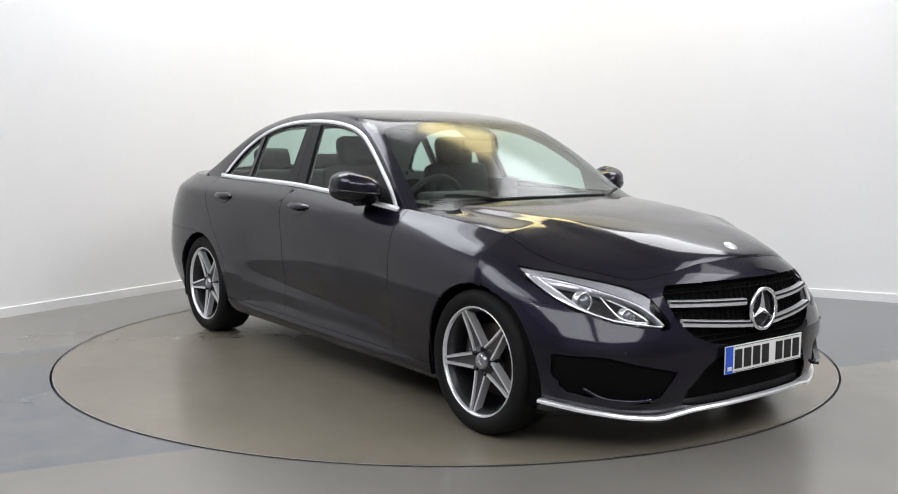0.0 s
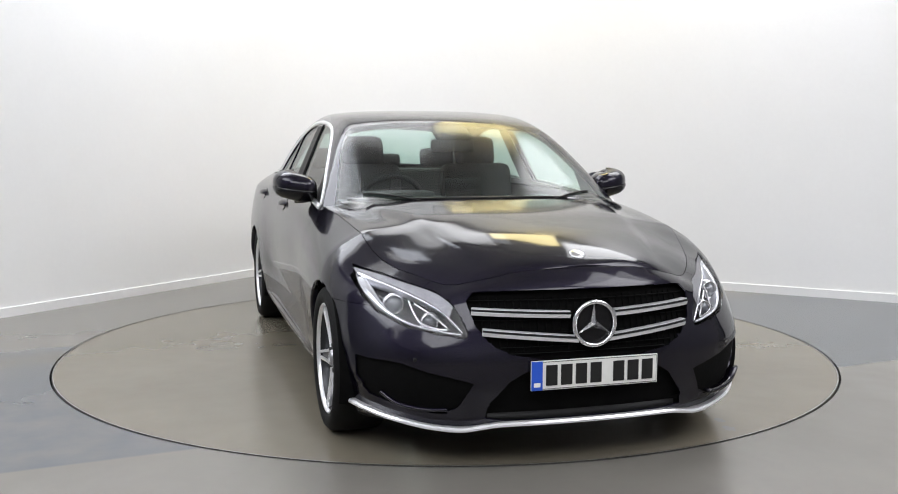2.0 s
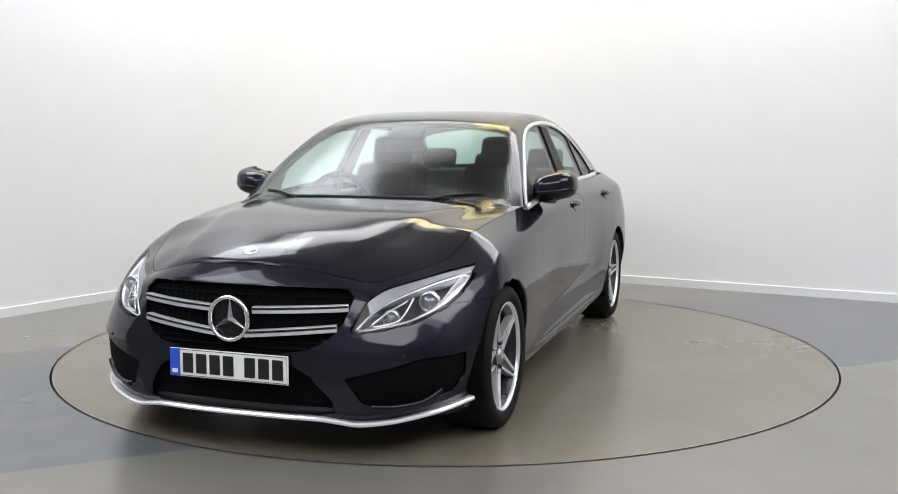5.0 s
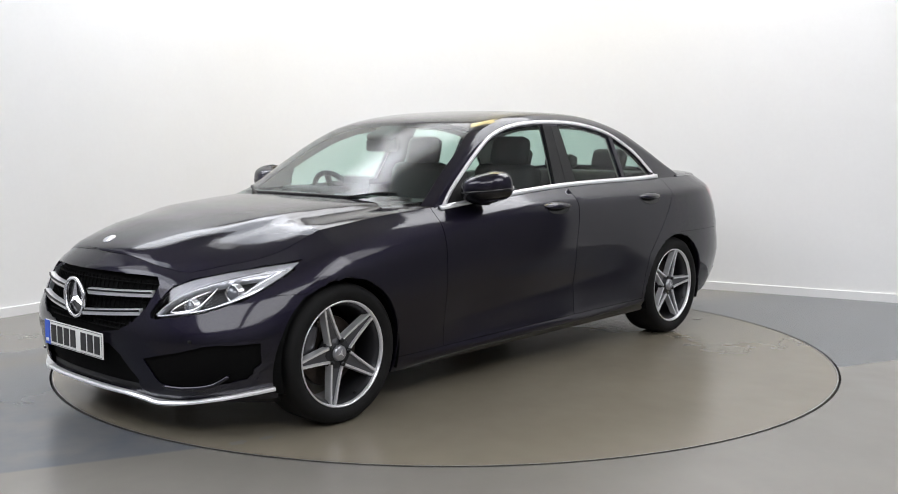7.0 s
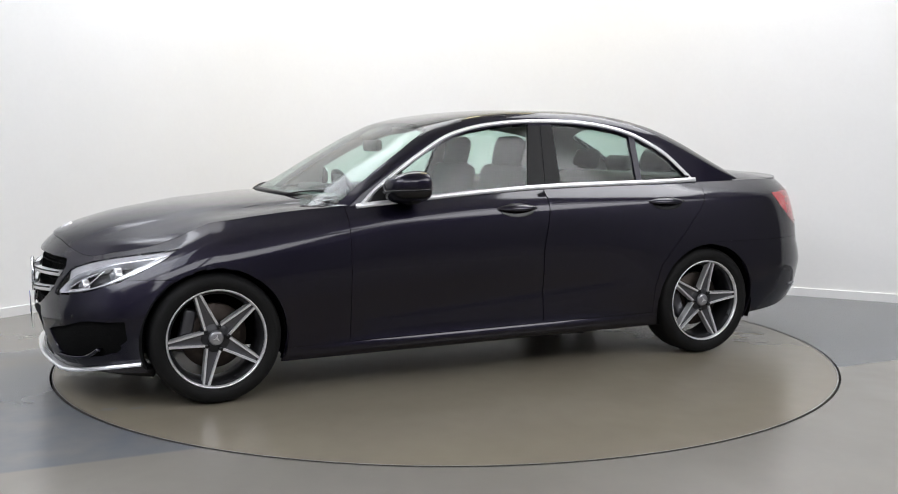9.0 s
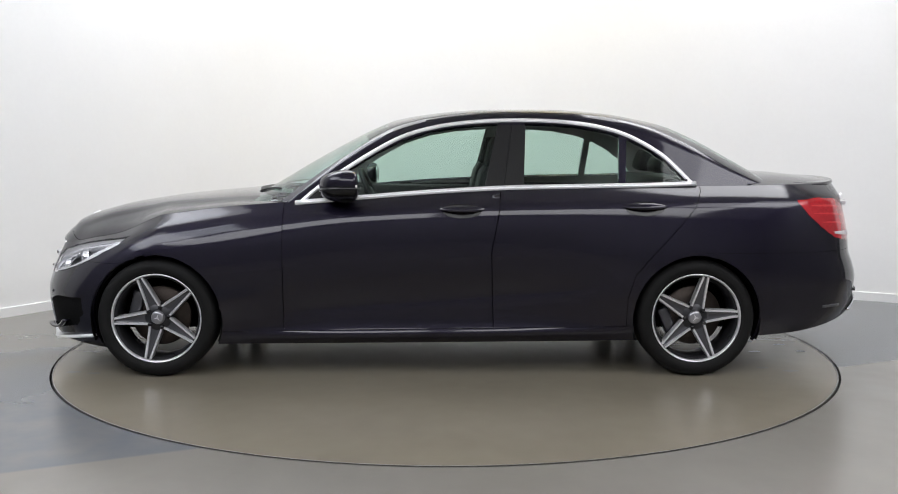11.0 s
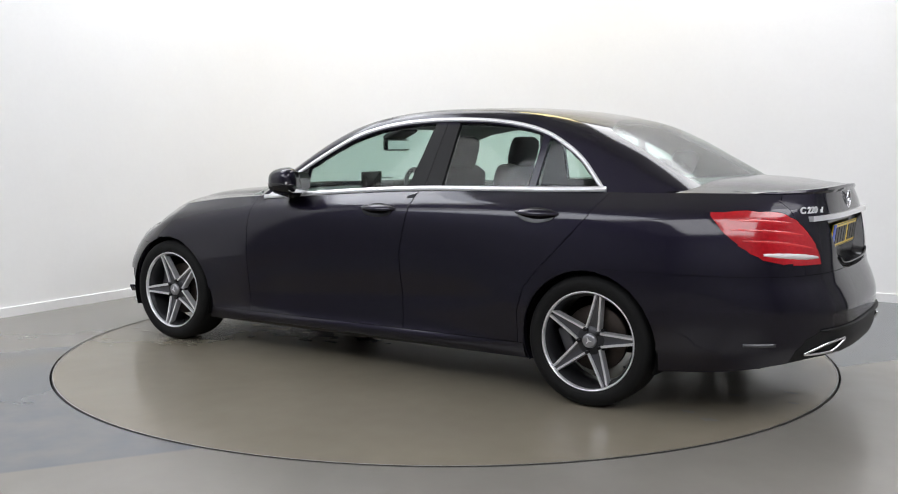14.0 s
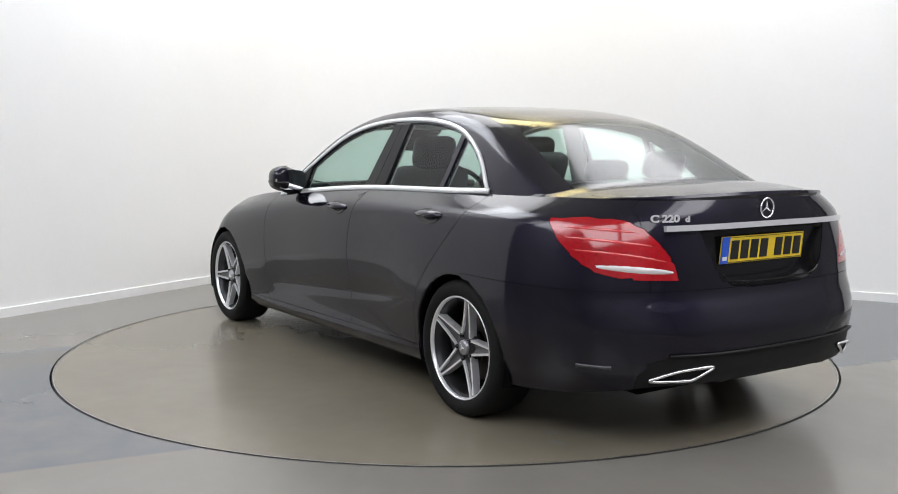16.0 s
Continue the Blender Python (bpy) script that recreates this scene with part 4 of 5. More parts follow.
# Details of the car
def nose_point(y, z, out=0.0):
    """A point of the nose at half breadth y and height z, pushed out along the surface's normal."""
    s, y = (1 if y >= 0 else -1), abs(y)

    def at(u):
        return flank(u, (z - Z_LOW(u)) / (Z_TOP(u) - Z_LOW(u)))
    lo, hi = 0.0, 1.0
    for _ in range(24):
        m = (lo + hi) / 2
        lo, hi = (m, hi) if at(m).y < y else (lo, m)
    u = max((lo + hi) / 2, 0.02)
    f = (z - Z_LOW(u)) / (Z_TOP(u) - Z_LOW(u))
    p = flank((lo + hi) / 2, f)
    n = (flank(u + 0.01, f) - flank(u - 0.01, f)).cross(flank(u, f + 0.01) - flank(u, f - 0.01)).normalized()
    if n.x < 0:
        n = -n
    if y < 1e-4:
        n.y = 0
    p += n * out
    return Vector((p.x, s * p.y, p.z))


def tail_point(y, z, out=0.0):
    s, y = (1 if y >= 0 else -1), abs(y)

    def at(u):
        return flank(u, (z - Z_LOW(u)) / (Z_TOP(u) - Z_LOW(u)))
    lo, hi = 2.0, 3.0
    for _ in range(24):
        m = (lo + hi) / 2
        lo, hi = (m, hi) if at(m).y > y else (lo, m)
    p = at((lo + hi) / 2)
    return Vector((p.x - out, s * p.y, p.z))


def side_point(x, z, s=1, out=0.0):
    u = 1 + (AXLE - x) / (2 * AXLE)
    p = flank(u, (z - Z_LOW(u)) / (Z_TOP(u) - Z_LOW(u)))
    return Vector((x, s * (p.y + out), z))


def star(bm, c, r, depth, axis_x=1):
    """A plain three-rayed shape in the y z plane."""
    for k in range(3):
        a = radians(90 + 120 * k)
        d, t = Vector((0, math.cos(a), math.sin(a))), Vector((0, -math.sin(a), math.cos(a)))
        c = Vector(c)
        tip, l, rr = c + d * r, c + t * r * 0.16 + d * 0.0, c - t * r * 0.16
        top = c + Vector((axis_x * depth, 0, 0))
        vs = [bm.verts.new(p) for p in (c - d * r * 0.15, rr, tip, l, top)]
        for i in range(4):
            bm.faces.new((vs[i], vs[(i + 1) % 4], vs[4]))


def build_front():
    # grille: dark mesh, two pairs of bright slats, ring with star
    grille = new("grille")
    grille.parent = car
    bm = bmesh.new()
    for z in (0.45, 0.475, 0.525, 0.575, 0.65):
        half = 0.46 - max(0, 0.56 - z) * 1.2
        sweep(bm, [nose_point(y, z, -0.026) for y in np.linspace(-half, half, 25)], rect(0.012, 0.004))
    for y in np.linspace(-0.42, 0.42, 29):
        sweep(bm, [nose_point(y, z, -0.027) for z in np.linspace(0.46, 0.665, 6)], rect(0.004, 0.006), up=(1, 0, 0))
    part("grille_mesh", bm, WELL, grille, "black plastic grille mesh", smooth=False)
    for s in (1, -1):
        for za, zb in ((0.606, 0.592), (0.532, 0.500)):
            bm = bmesh.new()
            pts = [nose_point(s * (0.452 - 0.36 * t - (0.03 if za < 0.55 else 0)), za + (zb - za) * t, -0.006 + 0.004 * t) for t in np.linspace(0, 1, 14)]
            pts = pts[::-1] if s > 0 else pts
            sweep(bm, pts, [(-0.012, -0.014), (0.010, -0.013), (0.014, -0.002), (0.010, 0.013), (-0.012, 0.014)])
            sharpen(bm, 30)
            slat = part("grille_slat", bm, SILVER, grille, "bright chrome slat with a dark groove")
            bm = bmesh.new()
            sweep(bm, [p + Vector((0.004, 0, 0.004)) for p in pts], [(0.004, -0.001), (0.0135, -0.001), (0.0135, 0.006), (0.004, 0.006)])
            part("slat_groove", bm, PLASTIC, grille)
    c = nose_point(0, 0.555, 0.004)
    bm = bmesh.new()
    n = 56
    sweep(bm, [c + Vector((0.012, 0.083 * math.cos(2 * math.pi * i / n), 0.083 * math.sin(2 * math.pi * i / n))) for i in range(n)], circle(0.0085, 8), closed=True, up=(1, 0, 0))
    ring = part("emblem_ring", bm, CHROME, grille, "round chrome emblem ring")
    bm = bmesh.new()
    star(bm, c + Vector((0.004, 0, 0)), 0.082, 0.018)
    part("emblem_star", bm, CHROME, grille, smooth=False)
    bm = bmesh.new()
    bmesh.ops.create_circle(bm, cap_ends=True, radius=0.082, segments=40, matrix=Matrix.Translation(c + Vector((0.001, 0, 0))) @ Matrix.Rotation(radians(90), 4, "Y"))
    part("emblem_backing", bm, BLACK, grille, smooth=False)
    # chrome splitter
    half = [(0.0, 0.186), (0.18, 0.186), (0.34, 0.184), (0.42, 0.174), (0.48, 0.164), (0.54, 0.165), (0.63, 0.174), (0.74, 0.193), (0.835, 0.216)]
    loop = [(-a, b) for a, b in reversed(half[1:])] + half
    bm = bmesh.new()
    sweep(bm, [nose_point(a, max(b, 0.172), 0.014) + Vector((0, 0, min(0, b - 0.172))) for a, b in smooth_path(loop, 5)], [(-0.022, -0.007), (0.014, -0.006), (0.016, 0.002), (0.010, 0.009), (-0.022, 0.009)])
    sharpen(bm, 40)
    part("chrome_splitter", bm, SILVER, car, "bright chrome splitter along the bumper's lower edge")
    bm = bmesh.new()
    sweep(bm, [nose_point(a, 0.168, -0.075) + Vector((0, 0, -0.028)) for a, b in smooth_path(loop, 3)], rect(0.10, 0.04))
    part("under_spoiler", bm, PLASTIC, car)
    # intake blades
    for s in (1, -1):
        bm = bmesh.new()
        sweep(bm, [nose_point(s * a, b, 0.002) for a, b in smooth_path([(0.765, 0.285), (0.71, 0.246), (0.62, 0.232), (0.545, 0.236)], 5)], [(-0.03, -0.008), (0.006, -0.006), (0.008, 0.003), (-0.03, 0.006)])
        part("intake_blade", bm, PAINT, car)
        bm = bmesh.new()
        p = nose_point(s * 0.66, 0.425, -0.004)
        bmesh.ops.create_uvsphere(bm, u_segments=12, v_segments=8, radius=0.009, matrix=Matrix.Translation(p))
        part("parking_sensor", bm, PLASTIC, car)
    # bonnet badge
    bm = bmesh.new()
    z = Z_MID(2.02)
    lathe(bm, [(0.0, 0.005), (0.024, 0.004), (0.030, 0.0), (0.030, -0.004)], 28)
    bmesh.ops.rotate(bm, verts=bm.verts[:], cent=(0, 0, 0), matrix=Matrix.Rotation(radians(90 + 0), 3, "X"))
    bmesh.ops.rotate(bm, verts=bm.verts[:], cent=(0, 0, 0), matrix=Matrix.Rotation(radians(27), 3, "Y"))
    bmesh.ops.translate(bm, verts=bm.verts[:], vec=(2.02, 0, z + 0.002))
    part("bonnet_badge", bm, SATIN, car, "small round silver badge")


def build_plate(front):
    plate = new("number_plate")
    plate.parent = car
    m = Matrix.Translation((2.204, 0, 0.373)) if front else Matrix.Translation((-2.352, 0, 0.803)) @ Matrix.Rotation(math.pi, 4, "Z") @ Matrix.Rotation(radians(6), 4, "Y")
    plate.matrix_basis = m
    bm = bmesh.new()
    box(bm, (0, 0, 0), (0.006, 0.52, 0.112), 0.002)
    part("plate_board", bm, PLATE_WHITE if front else PLATE_YELLOW, plate, "white plate board" if front else "yellow plate board", smooth=False)
    bm = bmesh.new()
    box(bm, (0.0045, -0.237, 0), (0.004, 0.044, 0.110), 0.001)
    part("plate_band", bm, PLATE_BLUE, plate, "blue end band", smooth=False)
    bm = bmesh.new()
    box(bm, (0.0065, -0.237, -0.034), (0.002, 0.026, 0.016), 0.0005)
    part("plate_band_mark", bm, PLATE_WHITE, plate, smooth=False)
    y = -0.178
    for k in range(7):
        bm = bmesh.new()
        box(bm, (0.0045, y, 0), (0.003, 0.046, 0.078), 0.001)
        part("plate_bar", bm, INK, plate, smooth=False)
        y += 0.060 + (0.034 if k == 3 else 0)
    bm = bmesh.new()
    sweep(bm, [(0.0035, -0.255, -0.051), (0.0035, 0.255, -0.051), (0.0035, 0.255, 0.051), (0.0035, -0.255, 0.051)], rect(0.002, 0.002), closed=True, up=(1, 0, 0))
    part("plate_border", bm, INK, plate, smooth=False)


def build_headlamp_inside(lamp, s):
    path = smooth_path([(0.500, 0.519), (0.56, 0.527), (0.66, 0.547), (0.745, 0.588), (0.793, 0.640), (0.803, 0.714), (0.74, 0.697), (0.66, 0.666), (0.58, 0.624), (0.53, 0.580), (0.490, 0.530)], 6)
    bm = bmesh.new()
    rows = []
    k = len(path)
    for i, (a, b) in enumerate(path):
        t = i / (k - 1)
        w = 0.007 + 0.030 * math.exp(-((t - 0.43) / 0.12) ** 2)
        q = path[min(i + 1, k - 1)]
        p = path[max(i - 1, 0)]
        d = Vector((q[0] - p[0], q[1] - p[1])).normalized()
        nx, nz = -d.y, d.x
        if nx * (0.68 - a) + nz * (0.60 - b) < 0:
            nx, nz = -nx, -nz
        rows.append([bm.verts.new(nose_point(s * a, b, -0.012)), bm.verts.new(nose_point(s * (a + nx * w * 0.5), b + nz * w * 0.5, -0.008)), bm.verts.new(nose_point(s * (a + nx * w), b + nz * w, -0.014)),
                     bm.verts.new(nose_point(s * (a + nx * w), b + nz * w, -0.05))])
    for a, b in zip(rows, rows[1:]):
        for j in range(3):
            bm.faces.new((a[j], b[j], b[j + 1], a[j + 1]))
    part("daylight_strip", bm, DRL, lamp, "silver daytime running light band")
    bm = bmesh.new()   # ribbed trim between the band and the lens's upper edge
    low = smooth_path([(0.803, 0.716), (0.74, 0.699), (0.66, 0.668), (0.58, 0.626), (0.53, 0.582)], 5)
    high = smooth_path([(0.806, 0.729), (0.725, 0.711), (0.635, 0.687), (0.555, 0.661), (0.513, 0.622)], 5)
    rows = [[bm.verts.new(nose_point(s * a, b, -0.011)), bm.verts.new(nose_point(s * c, d, -0.006))] for (a, b), (c, d) in zip(low, high)]
    for a, b in zip(rows, rows[1:]):
        bm.faces.new((a[0], b[0], b[1], a[1]))
    part("lamp_trim", bm, LAMP_TRIM, lamp, "ribbed silver trim")
    for y, z, r in ((0.715, 0.625, 0.036), (0.605, 0.572, 0.030)):
        p = nose_point(s * y, z, -0.035)
        turn = Matrix.Rotation(radians(-90 + s * 10), 4, "Z")
        bm = bmesh.new()
        lathe(bm, [(r * 0.86, 0.0), (r, 0.012), (r * 1.12, 0.006), (r * 1.2, -0.02)], 28)
        bmesh.ops.transform(bm, matrix=Matrix.Translation(p) @ turn, verts=bm.verts[:])
        ring = part("projector_ring", bm, CHROME, lamp, "chrome projector ring")
        bm = bmesh.new()
        bmesh.ops.create_uvsphere(bm, u_segments=20, v_segments=12, radius=r * 0.9, matrix=Matrix.Translation(p - Vector((0.006, 0, 0))))
        part("projector_lens", bm, BALL, lamp)
    bm = bmesh.new()
    sweep(bm, [nose_point(s * a, b, -0.02) for a, b in smooth_path([(0.655, 0.640), (0.650, 0.60), (0.625, 0.555), (0.545, 0.542), (0.60, 0.598), (0.640, 0.628)], 5)], rect(0.008, 0.006), closed=False, up=(1, 0, 0))
    part("inner_bezel", bm, CHROME, lamp, "thin chrome bezel")


def build_mirror(s):
    mir = new("door_mirror")
    mir.parent = car

    def shell(cx, cy, cz, rx, ry, rz, z0=-1.0, z1=1.0, p=2.6):
        bm = bmesh.new()
        rows = []
        for i in range(15):
            a = radians(-90 + 180 * i / 14)
            sz = max(min(math.copysign(abs(math.sin(a)) ** (2 / p), a), z1), z0)
            cc = max(math.cos(a), 0.0) ** (2 / p)
            row = []
            for j in range(28):
                t = 2 * math.pi * j / 28
                x, y = math.copysign(abs(math.cos(t)) ** (2 / p), math.cos(t)), math.copysign(abs(math.sin(t)) ** (2 / p), math.sin(t))
                fx = x * rx * cc if x > 0 else x * rx * 0.45 * cc ** 0.3
                row.append(bm.verts.new((cx + fx - 0.03 * y * cc, s * (cy + y * ry * cc), cz + sz * rz + 0.012 * y)))
            rows.append(row)
        for a, b in zip(rows, rows[1:]):
            for j in range(28):
                bm.faces.new((a[j], a[(j + 1) % 28], b[(j + 1) % 28], b[j]))
        return bm
    bm = shell(0.425, 0.886, 1.008, 0.135, 0.110, 0.072)
    part("mirror_housing", bm, PAINT, mir)
    bm = shell(0.426, 0.886, 1.002, 0.138, 0.113, 0.074, -1.0, -0.12)
    part("mirror_base", bm, BLACK, mir, "gloss black lower shell")
    bm = bmesh.new()
    sweep(bm, [(0.548 - 0.19 * t ** 2.2, s * (0.85 + 0.136 * t), 1.000 + 0.008 * t) for t in np.linspace(0, 1, 12)], rect(0.008, 0.016))
    part("turn_signal", bm, WHITE_LENS, mir, "clear indicator strip")
    bm = bmesh.new()
    prism(bm, [(0.366, s * (0.882 + a * 0.092), 1.008 + b * 0.058) for a, b in [(math.copysign(abs(math.cos(t)) ** 0.6, math.cos(t)), math.copysign(abs(math.sin(t)) ** 0.6, math.sin(t))) for t in np.linspace(0, 2 * math.pi, 25)[:-1]]], (-0.006, 0, 0))
    part("mirror_glass", bm, MIRROR, mir, smooth=False)
    bm = bmesh.new()
    sweep(bm, [(0.455, s * 0.74, 0.935), (0.45, s * 0.79, 0.942), (0.44, s * 0.85, 0.955)], circle(0.024, 10, 1.5))
    part("mirror_arm", bm, BLACK, mir)


def build_handles():
    for s, doors in ((1, DOORS[:2]), (-1, DOORS[2:])):
        for (xc, z), door in zip(((-0.180, 0.885), (-1.138, 0.900)), doors):
            bm = bmesh.new()
            rows = []
            for i in range(15):
                t = i / 14
                x = xc + 0.118 - 0.236 * t
                h = 0.021 * math.sin(math.pi * min(max(t, 0.02), 0.98)) ** 0.55 + 0.001
                o = 0.004 + 0.030 * math.sin(math.pi * t) ** 0.6
                rows.append([bm.verts.new(side_point(x, z + dz, s, oo)) for dz, oo in ((h, 0.002), (h * 0.8, o * 0.85), (0, o), (-h * 0.6, o * 0.9), (-h * 0.75, 0.004))])
            for a, b in zip(rows, rows[1:]):
                for j in range(4):
                    bm.faces.new((a[j], b[j], b[j + 1], a[j + 1]))
            grip = part("door_handle", bm, PAINT, door)
            bm = bmesh.new()
            vs = [bm.verts.new(side_point(xc + 0.100 * math.cos(a), z - 0.010 + 0.036 * math.sin(a), s, 0.0035)) for a in np.linspace(0, 2 * math.pi, 28)[:-1]]
            mid = bm.verts.new(side_point(xc, z - 0.013, s, 0.002))
            for i in range(len(vs)):
                bm.faces.new((vs[i], vs[(i + 1) % len(vs)], mid))
            part("handle_cup", bm, BLACK, door)


def build_rear():
    # plate recess
    bm = bmesh.new()
    loop = [(a, b) for a, b in RECESS_LOOP]
    a = [bm.verts.new(tail_point(y, z, -0.004)) for y, z in loop]
    b = [bm.verts.new((-2.338, y * 0.95, 0.775 + (z - 0.775) * 0.93)) for y, z in loop]
    n = len(loop)
    for i in range(n):
        bm.faces.new((a[i], a[(i + 1) % n], b[(i + 1) % n], b[i]))
    bm.faces.new(b)
    sharpen(bm, 40)
    part("plate_recess", bm, BLACK, car, "gloss black plate recess")
    bm = bmesh.new()
    sweep(bm, [tail_point(y, z, 0.003) for y, z in smooth_path([(0.30, 0.715), (0.26, 0.690), (0.15, 0.680), (0, 0.678), (-0.15, 0.680), (-0.26, 0.690), (-0.30, 0.715)], 4)], rect(0.012, 0.005))
    part("recess_lip", bm, BLACK, car)
    bm = bmesh.new()
    sweep(bm, [tail_point(y, 0.902 + 0.004 * (1 - (y / 0.54) ** 2), 0.010) for y in np.linspace(-0.545, 0.545, 25)], [(-0.015, -0.010), (0.012, -0.013), (0.014, 0.010), (-0.015, 0.013)])
    sharpen(bm, 40)
    part("boot_trim", bm, SILVER, car, "bright chrome trim above the plate")
    c = tail_point(0, 0.968, 0.003)
    bm = bmesh.new()
    sweep(bm, [c + Vector((-0.003, 0.040 * math.cos(2 * math.pi * i / 40), 0.040 * math.sin(2 * math.pi * i / 40))) for i in range(40)], circle(0.0042, 6), closed=True, up=(1, 0, 0))
    ring = part("boot_emblem", bm, CHROME, car, "round chrome emblem")
    bm = bmesh.new()
    star(bm, c, 0.039, 0.008, -1)
    part("boot_emblem_star", bm, CHROME, ring, smooth=False)
    for word, ya, yb, size in (("C", 0.588, 0.56, 0.036), ("220", 0.546, 0.46, 0.036), ("d", 0.452, 0.43, 0.030)):
        cu = bpy.data.curves.new("badge", "FONT")
        cu.body, cu.size, cu.extrude, cu.offset = word, size * 1.1, 0.002, 0.0014
        tmp = new("badge", cu)
        bpy.context.view_layer.update()
        me = bpy.data.meshes.new_from_object(tmp.evaluated_get(bpy.context.evaluated_depsgraph_get()))
        bpy.data.objects.remove(tmp)
        p, q = tail_point(ya, 0.927, 0.004), tail_point(yb, 0.927, 0.004)
        ax = (q - p).normalized()
        az = ax.cross(Vector((0, 0, 1))).normalized()
        me.transform(Matrix.Translation(p) @ Matrix((ax * 1.25, Vector((0, 0, 1)), az)).transposed().to_4x4())
        me.materials.clear()
        me.materials.append(SILVER)
        letters = new("model_badge", me)
        letters.parent = car
        letters["label"] = "small chrome lettering"
    # boot lip
    bm = bmesh.new()
    edge = []
    for u in np.linspace(2.42, 3.0, 16):
        edge.append(flank(u, 1.0))
    edge += [p * Vector((1, -1, 1)) for p in reversed(edge[:-1])]
    k = len(edge)
    rows = []
    for i, p in enumerate(edge):
        e = math.sin(math.pi * i / (k - 1)) ** 0.6
        rows.append([bm.verts.new(p + Vector(v)) for v in ((0.10, 0, 0.012), (0.03, 0, 0.004 + 0.008 * e), (-0.006, 0, 0.016 * e), (-0.012, 0, 0.006 * e - 0.002), (0.0, 0, -0.018))])
    for a, b in zip(rows, rows[1:]):
        for j in range(4):
            bm.faces.new((a[j], b[j], b[j + 1], a[j + 1]))
    sharpen(bm, 50)
    part("boot_lip", bm, PAINT, car)
    # tail lamp details
    lamps = [o for o in car.children if o.name.startswith("tail_lamp")]
    for lamp, s in zip(lamps, (1, -1)):
        bm = bmesh.new()   # clear strip, thick in the middle
        rows = []
        for i in range(15):
            t = i / 14
            w = 0.013 * math.sin(math.pi * (0.04 + 0.92 * t)) ** 0.5
            y, z = 0.775 - 0.245 * t, 0.756 - 0.022 * t
            rows.append([bm.verts.new(tail_point(s * y, z + dz, out)) for dz, out in ((w, -0.001), (w * 0.5, 0.003), (-w * 0.5, 0.003), (-w, -0.001))])
        for a, b in zip(rows, rows[1:]):
            for j in range(3):
                bm.faces.new((a[j], b[j], b[j + 1], a[j + 1]))
        part("reversing_strip", bm, WHITE_LENS, lamp, "clear reversing light strip")
        for za, zb, ya, yb in ((0.815, 0.775, 0.81, 0.555), (0.862, 0.835, 0.82, 0.60), (0.903, 0.888, 0.81, 0.645)):
            bm = bmesh.new()
            rows = []
            for i in range(13):
                t = i / 12
                y, z = ya + (yb - ya) * t, za + (zb - za) * t ** 1.4
                w = 0.007 * math.sin(math.pi * (0.05 + 0.9 * t)) ** 0.5
                rows.append([bm.verts.new(tail_point(s * y, z + dz, out)) for dz, out in ((w, -0.001), (0, 0.0022), (-w, -0.001))])
            for a, b in zip(rows, rows[1:]):
                for j in range(2):
                    bm.faces.new((a[j], b[j], b[j + 1], a[j + 1]))
            part("light_guide", bm, RED_BRIGHT, lamp)
        # exhaust tip
        ex = new("exhaust_tip")
        ex.parent = car
        loop = smooth_loop([(0.625, 0.314), (0.615, 0.322), (0.575, 0.341), (0.535, 0.353), (0.47, 0.362), (0.405, 0.366), (0.40, 0.360), (0.43, 0.343), (0.468, 0.320), (0.49, 0.313), (0.56, 0.311), (0.61, 0.311)], 3)
        bm = bmesh.new()
        sweep(bm, [tail_point(s * y, z, 0.012) for y, z in loop], circle(0.0065, 6), closed=True, up=(1, 0, 0))
        part("exhaust_frame", bm, CHROME, ex, "chrome exhaust surround")
        bm = bmesh.new()
        vs = [bm.verts.new(tail_point(s * y, z, 0.006)) for y, z in loop]
        bk = [bm.verts.new(tail_point(s * y, z, -0.06)) for y, z in loop]
        for i in range(len(vs)):
            bm.faces.new((vs[i], vs[(i + 1) % len(vs)], bk[(i + 1) % len(vs)], bk[i]))
        bm.faces.new(bk)
        part("exhaust_mouth", bm, WELL, ex)
    for y in (-0.31, -0.11, 0.11, 0.31):
        bm = bmesh.new()
        box(bm, (-2.375, y, 0.316), (0.12, 0.075, 0.06), 0.016)
        part("diffuser_fin", bm, PLASTIC, car)
    for sd in (1, -1):
        bm = bmesh.new()   # slim slot trim low on the bumper's side
        sweep(bm, [skin_point(x, 0.361, sd, 0.001) for x in np.linspace(-2.12, -2.24, 8)], rect(0.006, 0.014))
        part("bumper_slot", bm, GREY_ALLOY, car, "slim grey slot trim")
    for zz, r in ((0.415, 0.006),):
        bm = bmesh.new()
        sweep(bm, [tail_point(y, zz, 0.004) for y in np.linspace(-0.57, 0.57, 21)], rect(0.02, 0.008))
        part("diffuser_edge", bm, PLASTIC, car)


